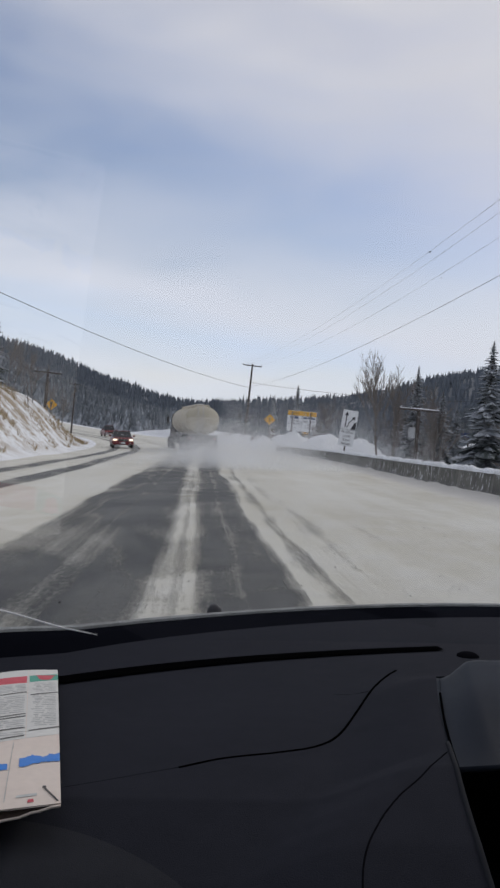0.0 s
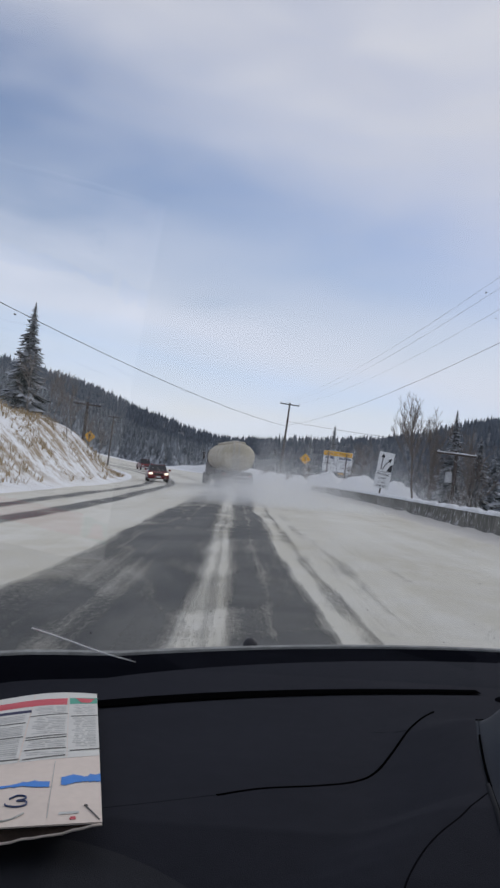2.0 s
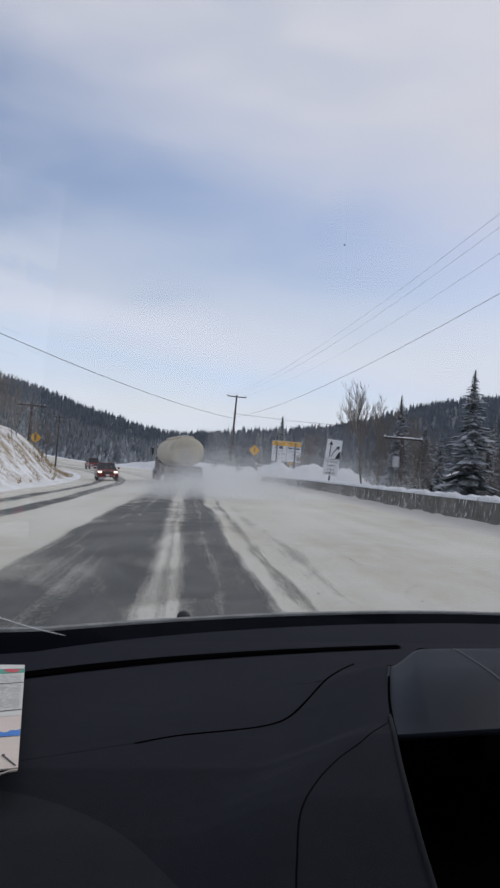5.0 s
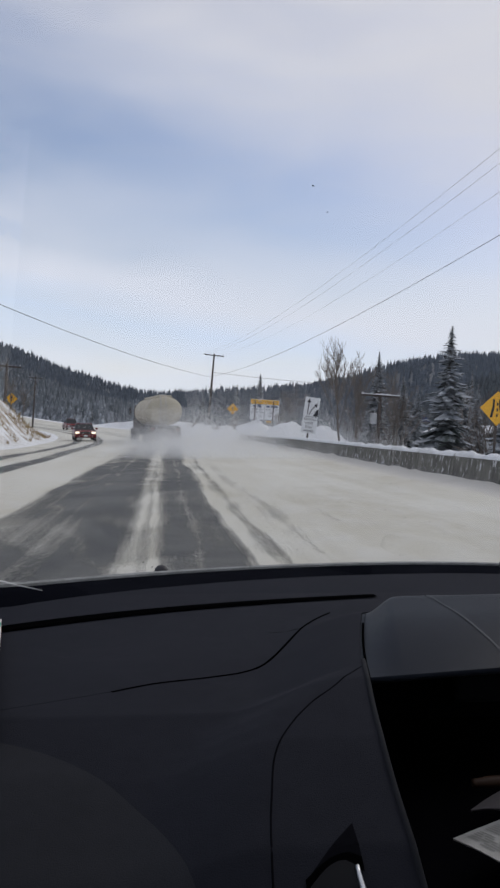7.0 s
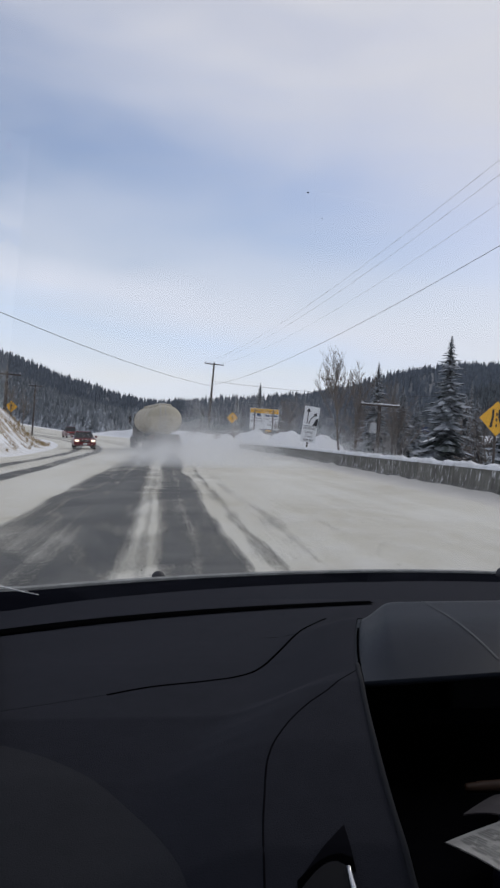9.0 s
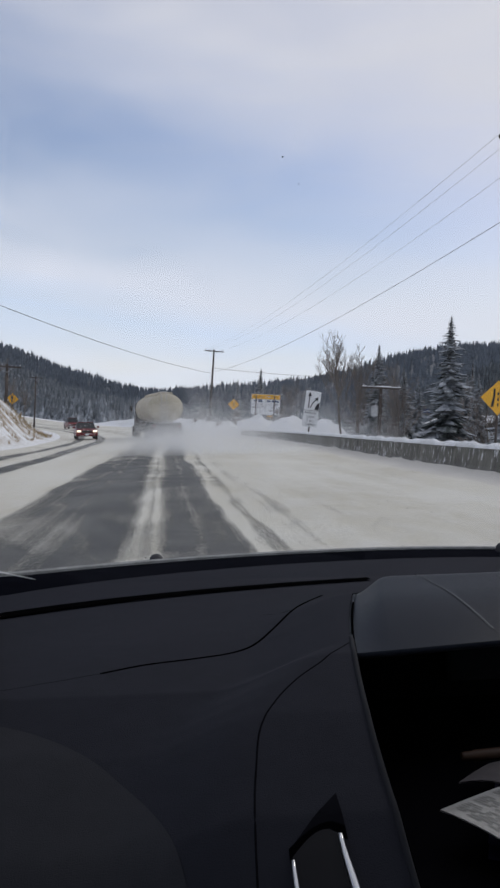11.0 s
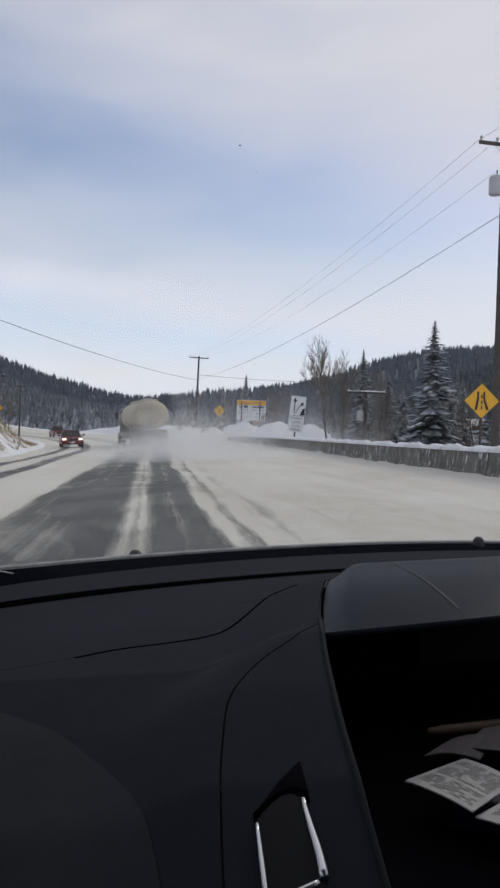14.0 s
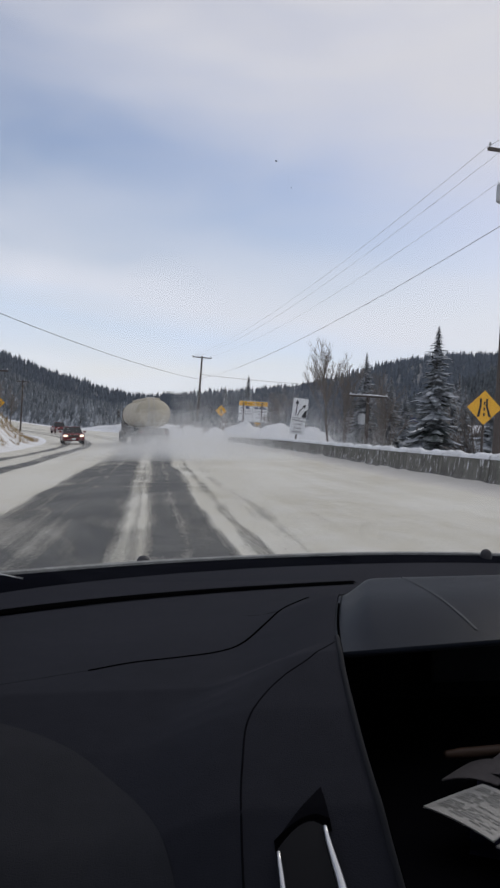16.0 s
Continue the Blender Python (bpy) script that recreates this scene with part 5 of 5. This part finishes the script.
    bm = bmesh.new()
    grid(bm, steps(0, 1, 10), steps(0, 1, 16), face)
    vent_ob = part("air_vent", bm, VENT, CAR, "black air vent with chrome edges", True)
    bm = bmesh.new()

    # a flat black strip paints the shadow line over the vent
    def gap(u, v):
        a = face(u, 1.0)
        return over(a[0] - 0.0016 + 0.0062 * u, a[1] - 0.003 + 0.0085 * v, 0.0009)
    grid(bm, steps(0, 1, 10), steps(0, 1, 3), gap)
    part("vent_shadow_strip", bm, GROOVE, vent_ob, "flat black strip painting the shadow line over the vent")
    bm = bmesh.new()

    # a flat sheet without depth; the pocket's shade is in its dark colour
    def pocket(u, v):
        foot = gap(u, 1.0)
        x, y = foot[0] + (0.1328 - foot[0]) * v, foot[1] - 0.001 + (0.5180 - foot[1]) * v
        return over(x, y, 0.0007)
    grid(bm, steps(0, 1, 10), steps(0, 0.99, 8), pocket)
    part("vent_pocket_shade", bm, POCKET, vent_ob, "flat dark sheet painting the shade of a pointed pocket above the vent")
    bars = (([face(0, t) for t in steps(0.25, 0.97, 12)], [0.0012 + 0.0006 * math.sin(math.pi * t) for t in steps(0, 1, 12)]),
            ([face(1, t) for t in steps(0.50, 0.99, 12)], [0.0034 - 0.0020 * t for t in steps(0, 1, 12)]),
            ([tuple(Vector(face(0.06, 0.43)).lerp(Vector(face(0.90, 0.47)), t)) for t in steps(0, 1, 8)], [0.0019] * 9))
    for pts, r in bars:
        bm = bmesh.new()
        tube(bm, [(q[0], q[1], q[2] + 0.001) for q in pts], r, 8)
        part("chrome_edge", bm, CHROME, vent_ob, "bright chrome edge", True)

    # glass, roof, pillars, doors and the rest of the shell
    bm = bmesh.new()

    def pane(u, v):
        x = -0.55 + 2.0 * u
        y0 = pane_line(x)
        return (x * (1 - 0.12 * v) + 0.05 * v, y0 + (0.235 - y0) * v, 0.999 + 0.53 * v + 0.04 * math.sin(math.pi * max(0.0, v)))
    grid(bm, steps(0, 1, 24), steps(-0.12, 1, 18), pane)
    shield = part("windshield", bm, GLASS, CAR, "clear sloping windshield", True)
    shield.visible_shadow = False
    bm = bmesh.new()
    ctrl = curve_points([(-0.170, 1.158, 1.0155), (-0.216, 1.116, 1.0360), (-0.252, 1.075, 1.0572), (-0.288, 1.036, 1.0770)], 6)
    tube(bm, ctrl, [0.0003 + 0.0007 * min(1, i / 6) for i in range(len(ctrl))], 5)
    part("crack", bm, SIGN_WHITE, shield, "pale crack in the glass")
    for q, r in (((0.099, 0.512, 1.4115), 0.0006), ((0.1135, 0.536, 1.401), 0.0004), ((-0.2026, 0.550, 1.3823), 0.0008)):
        bm = bmesh.new()
        bmesh.ops.create_icosphere(bm, subdivisions=2, radius=r)
        bmesh.ops.transform(bm, matrix=Matrix.Translation(q) @ pose(0, 0, 0, -31) @ Matrix.Diagonal((1.3, 1.0, 0.3, 1)), verts=bm.verts)
        part("dirt_speck", bm, CHASSIS, shield, "dried speck of dirt on the glass", True)
    # unseen plain roof, pillars, doors and back, added to darken the cabin
    bm = bmesh.new()
    box(bm, (CX, -0.70, 1.56), (1.75, 2.06, 0.05), 0.02)
    part("roof", bm, LINER, CAR, "unseen dark roof added to keep daylight off the dashboard")
    for sx in (-1, 1):
        bm = bmesh.new()
        tube(bm, [(CX + sx * 0.98, 1.12, 0.95), (CX + sx * 0.93, 0.75, 1.25), (CX + sx * 0.84, 0.3, 1.54)], 0.045, 8)
        part("pillar", bm, LINER, CAR)
        bm = bmesh.new()
        box(bm, (CX + sx * 0.99, -0.25, 0.66), (0.08, 2.8, 0.6), 0.02)
        part("door_panel", bm, DASH_DARK, CAR)
    bm = bmesh.new()
    box(bm, (CX, -1.72, 0.98), (1.95, 0.06, 1.25), 0.02)
    box(bm, (CX, -0.2, 0.36), (1.95, 3.1, 0.06), 0.02)
    part("cabin_shell", bm, LINER, CAR, "unseen dark cabin floor and back added to close out light")
    for sx in (-0.45, 0.45):
        bm = bmesh.new()
        box(bm, (CX + sx, -0.62, 0.95), (0.5, 0.16, 0.85), 0.06)
        box(bm, (CX + sx, -0.40, 0.55), (0.5, 0.5, 0.16), 0.06)
        part("seat", bm, LINER, CAR)
    # plain outer body that closes the car below the windows
    for sx in (-1, 1):
        bm = bmesh.new()

        def flank(u, v):
            y = -1.85 + 4.25 * u
            w = 0.93 - 0.10 * smooth01((u - 0.75) / 0.25) - 0.06 * smooth01((0.12 - u) / 0.12)
            return (CX + sx * (w + 0.06 * math.sin(3.1 * v)), y, 0.26 + (0.66 - 0.22 * smooth01((u - 0.62) / 0.38)) * v)
        grid(bm, steps(0, 1, 30), steps(0, 1, 8), flank)
        part("body_side", bm, CHASSIS, CAR, "dark painted body side", True)
        for yy in (1.75, -1.05):
            wheel(CAR, CX + sx * 0.86, yy, 0.33, 0.22)
    bm = bmesh.new()
    grid(bm, steps(-1, 1, 16), steps(0, 1, 10), lambda u, v: (CX + u * (0.95 - 0.10 * v), 1.98 - 0.10 * u * u + 0.52 * v - 0.1 * u * u * v, 0.842 - 0.06 * v - 0.22 * v ** 4 - 0.03 * u * u))
    part("bonnet", bm, CHASSIS, CAR, "dark painted bonnet", True)
    bm = bmesh.new()
    box(bm, (CX, 2.36, 0.44), (1.66, 0.16, 0.36), 0.06)
    part("bumper", bm, CHASSIS, CAR)
    # outer scuttle with two washer nozzles
    bm = bmesh.new()
    grid(bm, steps(-0.5, 1.4, 30), steps(0, 1, 8), lambda x, v: (x, base_line(x) + 0.01 + 0.45 * v, sill_z(x) - 0.025 - 0.10 * v))
    part("scuttle", bm, DASH_DARK, CAR, smooth=True)
    for px, y, z in ((-0.003, 1.457, 1.0), (0.792, 1.805, 0.951)):
        bm = bmesh.new()
        tube(bm, [(px, y, z - 0.05), (px, y, z - 0.016), (px, y, z - 0.007), (px, y, z - 0.001), (px, y, z + 0.001)], [0.014, 0.014, 0.0125, 0.008, 0.002], 12)
        part("washer_nozzle", bm, SIGN_BLACK, CAR, smooth=True)
    bm = bmesh.new()
    z = dash_z(0.362, 1.19)
    tube(bm, [(0.362, 1.19, z - 0.004), (0.362, 1.19, z + 0.002), (0.362, 1.19, z + 0.005), (0.362, 1.19, z + 0.006)], [0.017, 0.016, 0.011, 0.003], 20)
    part("light_sensor", bm, DASH_DARK, dash, "small black domed light sensor", True)


interior()


# ---- loose things on the dashboard ----
def carton():
    """A flat printed carton lying on the dashboard, open at its near end."""
    a, b, c = Vector((-0.1970, 1.007, 1.010)), Vector((-0.1293, 0.633, 1.0198)), Vector((-0.4255, 0.915, 1.006))
    e_long, e_wide = (a - b), (c - a)
    root = thing("carton", BANK, "flat printed carton with blue tape lying on the dashboard", "box")

    def at(u, v, up=0.0):
        """u: from the open end to the far end, v: from the right edge to the left."""
        wave = 0.004 * math.sin(7.5 * v) * u
        return b + e_long * u + e_wide * v * (1 - 0.08 * (1 - u)) + Vector((0, 0.03 * (1 - u) * v, up + wave))
    bm = bmesh.new()
    us, vs = steps(0, 1, 16), steps(0, 1, 24)
    top = grid(bm, vs, us, lambda v, u: at(u, v))
    bot = grid(bm, vs, us, lambda v, u: at(u, v, -0.0012))
    loop = lambda g: g[0] + [r[-1] for r in g[1:]] + g[-1][-2::-1] + [r[0] for r in g[-2:0:-1]]
    la, lb = loop(top), loop(bot)
    for i in range(len(la)):
        bm.faces.new((la[i], la[(i + 1) % len(la)], lb[(i + 1) % len(lb)], lb[i]))
    bmesh.ops.recalc_face_normals(bm, faces=bm.faces)
    sheet = part("sleeve", bm, CREAM, root, "cream card sleeve")
    bm = bmesh.new()
    grid(bm, steps(0, 1, 16), (0.0, 0.5, 1.0), lambda u, k: at(u, 0.0, -0.0012 - (0.001 + 0.005 * u) * k) - Vector((0.003 * math.sin(3.14 * k), 0, 0)))
    part("side_wall", bm, CREAM, root, "cream card side")

    def patch(name, near, far, mat, lift=0.0004, label=""):
        """A print between two edges; each edge is (u, v, u, v), from its right end to its left end."""
        p = bmesh.new()

        def place(q, k):
            u0, v0 = near[0] + (near[2] - near[0]) * q, near[1] + (near[3] - near[1]) * q
            u1, v1 = far[0] + (far[2] - far[0]) * q, far[1] + (far[3] - far[1]) * q
            return at(u0 + (u1 - u0) * k, v0 + (v1 - v0) * k, lift)
        grid(p, steps(0, 1, 12), steps(0, 1, 4), place)
        return part(name, p, mat, sheet, label)

    def rule(u0, v0, u1, v1):
        patch("print_rule", (u0 - 0.0038, v0, u1 - 0.0038, v1), (u0 + 0.0038, v0, u1 + 0.0038, v1), RULE, 0.0006)

    def torn(name, near, far, seed, label):
        """A strip of tape with ragged edges."""
        p = bmesh.new()

        def edge(q, k):
            u0, u1 = near[0] + (near[2] - near[0]) * q, far[0] + (far[2] - far[0]) * q
            v = near[1] + (near[3] - near[1]) * q
            waist = 0.020 * math.exp(-((q - 0.36) / 0.09) ** 2)
            ragged = 0.012 * noise.noise((q * 6, k * 2 + seed, 1.5)) + 0.007 * noise.noise((q * 25, k * 2, seed))
            return at(u0 + (u1 - u0) * k + ragged + waist * (0.4 - k), v, 0.0006)
        grid(p, steps(0, 1, 40), (0.0, 0.5, 1.0), edge)
        return part(name, p, BLUE, sheet, label)
    # the white far half: three printed columns under coloured bands
    patch("printed_panel", (0.40, 0.0, 0.385, 0.130), (0.999, 0.0, 0.999, 0.136), PAPER, 0.0002, "white printed panel")
    patch("printed_panel", (0.385, 0.133, 0.370, 0.316), (0.999, 0.139, 0.999, 0.292), PAPER, 0.0002, "white printed panel")
    patch("printed_panel", (0.370, 0.322, 0.35, 0.98), (0.999, 0.297, 0.999, 0.98), PAPER, 0.0002, "white printed panel")
    patch("red_band", (0.857, 0.142, 0.865, 0.90), (0.927, 0.142, 0.93, 0.90), RED)
    patch("green_band", (0.880, 0.001, 0.862, 0.130), (0.945, 0.001, 0.930, 0.132), GREEN)
    for u0, v0, u1, v1 in ((0.882, 0.020, 0.905, 0.095), (0.905, 0.010, 0.930, 0.105)):
        patch("red_patch", (u0, v0 + 0.02, u0, v1 - 0.02), (u1, v0, u1, v1), RED, 0.0006)
    patch("blue_band", (0.795, 0.300, 0.815, 0.90), (0.822, 0.300, 0.850, 0.90), NAVY)
    rule(0.752, 0.0, 0.735, 0.122)
    rule(0.452, 0.0, 0.436, 0.122)
    for u0, u1 in ((0.762, 0.750), (0.570, 0.555), (0.550, 0.535), (0.462, 0.453), (0.405, 0.386)):
        rule(u0, 0.138, u1, 0.305)
    for u0, u1 in ((0.697, 0.715), (0.570, 0.575), (0.394, 0.385)):
        rule(u0, 0.318, u1, 0.92)
    # grey copy: short lines of unreadable print, a little uneven
    rng = random.Random(31)
    for v0, v1, u0, u1 in ((0.012, 0.118, 0.470, 0.735), (0.012, 0.118, 0.765, 0.855), (0.146, 0.292, 0.585, 0.735), (0.146, 0.290, 0.775, 0.840), (0.142, 0.300, 0.475, 0.535),
                           (0.142, 0.302, 0.415, 0.440), (0.325, 0.92, 0.720, 0.780), (0.325, 0.92, 0.590, 0.680), (0.330, 0.92, 0.410, 0.555)):
        u = u0
        while u < u1:
            cut = v0 + (v1 - v0) * rng.uniform(0.30, 0.65)
            end = v0 + (v1 - v0) * rng.uniform(0.80, 1.0)
            for p, q in ((v0, cut - 0.006), (cut + 0.006, end)):
                patch("print_line", (u, p, u, q), (u + 0.007, p, u + 0.007, q), GREY_INK, 0.0004)
            u += rng.uniform(0.013, 0.018)
    # the cream near half
    torn("tape", (0.220, 0.0, 0.212, 0.148), (0.265, 0.0, 0.260, 0.150), 2, "torn strip of blue tape")
    torn("tape", (0.205, 0.190, 0.190, 0.75), (0.235, 0.190, 0.235, 0.75), 5, "torn strip of blue tape")
    patch("fold_line", (0.03, 0.188, 0.03, 0.1905), (0.365, 0.174, 0.365, 0.1765), GREY_INK)
    patch("stamp", (0.017, 0.090, 0.017, 0.112), (0.032, 0.092, 0.032, 0.110), RED)
    patch("print_line", (0.046, 0.080, 0.044, 0.150), (0.058, 0.080, 0.056, 0.150), GREY_INK)
    three = curve_points([at(u, v, 0.0007) for u, v in ((0.140, 0.325), (0.156, 0.300), (0.150, 0.272), (0.134, 0.272), (0.127, 0.298), (0.122, 0.268), (0.104, 0.266), (0.095, 0.295), (0.103, 0.330), (0.113, 0.338))], 5)
    strokes = ((three, 0.0008, SIGN_NAVY),
               ([at(0.080 - 0.07 * t, 0.055 - 0.045 * t, 0.0006) for t in steps(0, 1, 6)], 0.0006, RULE),
               ([at(0.084, 0.062 - 0.012 * t, 0.0006) for t in steps(0, 1, 3)], 0.0009, RULE),
               ([at(0.060 - 0.035 * t - 0.010 * math.sin(3.14 * t), 0.270 + 0.085 * t, 0.0006) for t in steps(0, 1, 8)], 0.0008, GREY_INK))
    for pts, r, m in strokes:
        p = bmesh.new()
        tube(p, pts, r, 5)
        part("pen_stroke", p, m, sheet)

    # brown card of the open end, with the opening's shadow in its colour
    def flap(v, k):
        belly = math.sin(math.pi * min(1.0, 0.02 + 1.7 * v) * 0.5)
        return at(-0.002 + 0.016 * math.sin(3.14 * k) * belly, v, -0.0014 - 0.0125 * k * belly)
    p = bmesh.new()
    grid(p, steps(0, 1, 24), steps(0, 1, 5), flap)
    part("open_end", p, SHADOWED_BROWN, sheet, "shadowed brown open end", True)
    p = bmesh.new()
    rim = [flap(v, 1.0) for v in steps(0, 1, 30)]
    tube(p, [q + Vector((0, 0, 0.0005 * math.sin(31 * i / 30) + 0.0004 * math.sin(77 * i / 30))) for i, q in enumerate(rim)], 0.0011, 6)
    part("torn_rim", p, CREAM, sheet, "pale torn lower rim", True)
    return root


def paper(name, corners, material, label, curl=0.0, thick=0.0012, lines=0):
    p = [Vector(c) for c in corners]
    root = thing(name, BANK, label, "paper", "papers in the console")
    bm = bmesh.new()

    def at(u, v, up=0.0):
        q = p[0].lerp(p[1], u).lerp(p[3].lerp(p[2], u), v)
        return q + Vector((0, 0, up + curl * math.sin(math.pi * u) + 0.5 * curl * math.sin(2 * v)))
    grid(bm, steps(0, 1, 8), steps(0, 1, 8), at)
    grid(bm, steps(0, 1, 8), steps(0, 1, 8), lambda u, v: at(u, v, -thick))
    sheet = part("sheet", bm, material, root)
    rng = random.Random(len(label) + lines)
    for k in range(lines):
        v0 = 0.10 + 0.82 * k / lines
        u0 = 0.08 if k % 6 else 0.30
        while u0 < 0.86:
            u1 = min(0.92, u0 + rng.uniform(0.08, 0.34))
            if rng.random() < 0.85:
                b = bmesh.new()
                grid(b, steps(u0, u1, 4), (v0, v0 + 0.42 / lines), lambda u, v: at(u, v, 0.0005))
                part("print_line", b, FAINT_INK, sheet)
            u0 = u1 + rng.uniform(0.02, 0.10)
    return root


carton()
paper("folder", ((0.262, 0.570, 0.911), (0.451, 0.460, 0.911), (0.611, 0.660, 0.911), (0.330, 0.715, 0.911)), NAVY, "navy folder lying in the dark console recess", 0.0, 0.012)
paper("paper_sheet", ((0.235, 0.601, 0.924), (0.267, 0.536, 0.926), (0.323, 0.582, 0.924), (0.299, 0.634, 0.924)), SHADED_LEAFLET, "white printed leaflet lying on a navy folder", 0.002, lines=17)
paper("paper_sheet", ((0.270, 0.540, 0.920), (0.311, 0.475, 0.920), (0.431, 0.540, 0.920), (0.333, 0.577, 0.920)), SHADED_LEAFLET, "white printed leaflet lying on a navy folder", 0.003, lines=17)
paper("paper_sheet", ((0.301, 0.650, 0.928), (0.381, 0.600, 0.928), (0.461, 0.660, 0.928), (0.351, 0.700, 0.928)), SHADED_SLIP, "grey folded leaflet behind the others in the console", 0.003)
paper("receipt", ((0.266, 0.645, 0.925), (0.311, 0.630, 0.925), (0.341, 0.665, 0.925), (0.306, 0.676, 0.925)), SHADED_SLIP, "pinkish slip of paper in the console", 0.004)
bm = bmesh.new()
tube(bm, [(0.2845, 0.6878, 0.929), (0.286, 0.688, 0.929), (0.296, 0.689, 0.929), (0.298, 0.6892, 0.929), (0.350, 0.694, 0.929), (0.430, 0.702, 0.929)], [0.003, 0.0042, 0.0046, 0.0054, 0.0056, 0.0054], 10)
pen = part("marker_pen", bm, SHADED_ORANGE, smooth=True)
pen.matrix_world = BANK
tagged(pen, "orange marker pen lying at the back of the console", "pen")
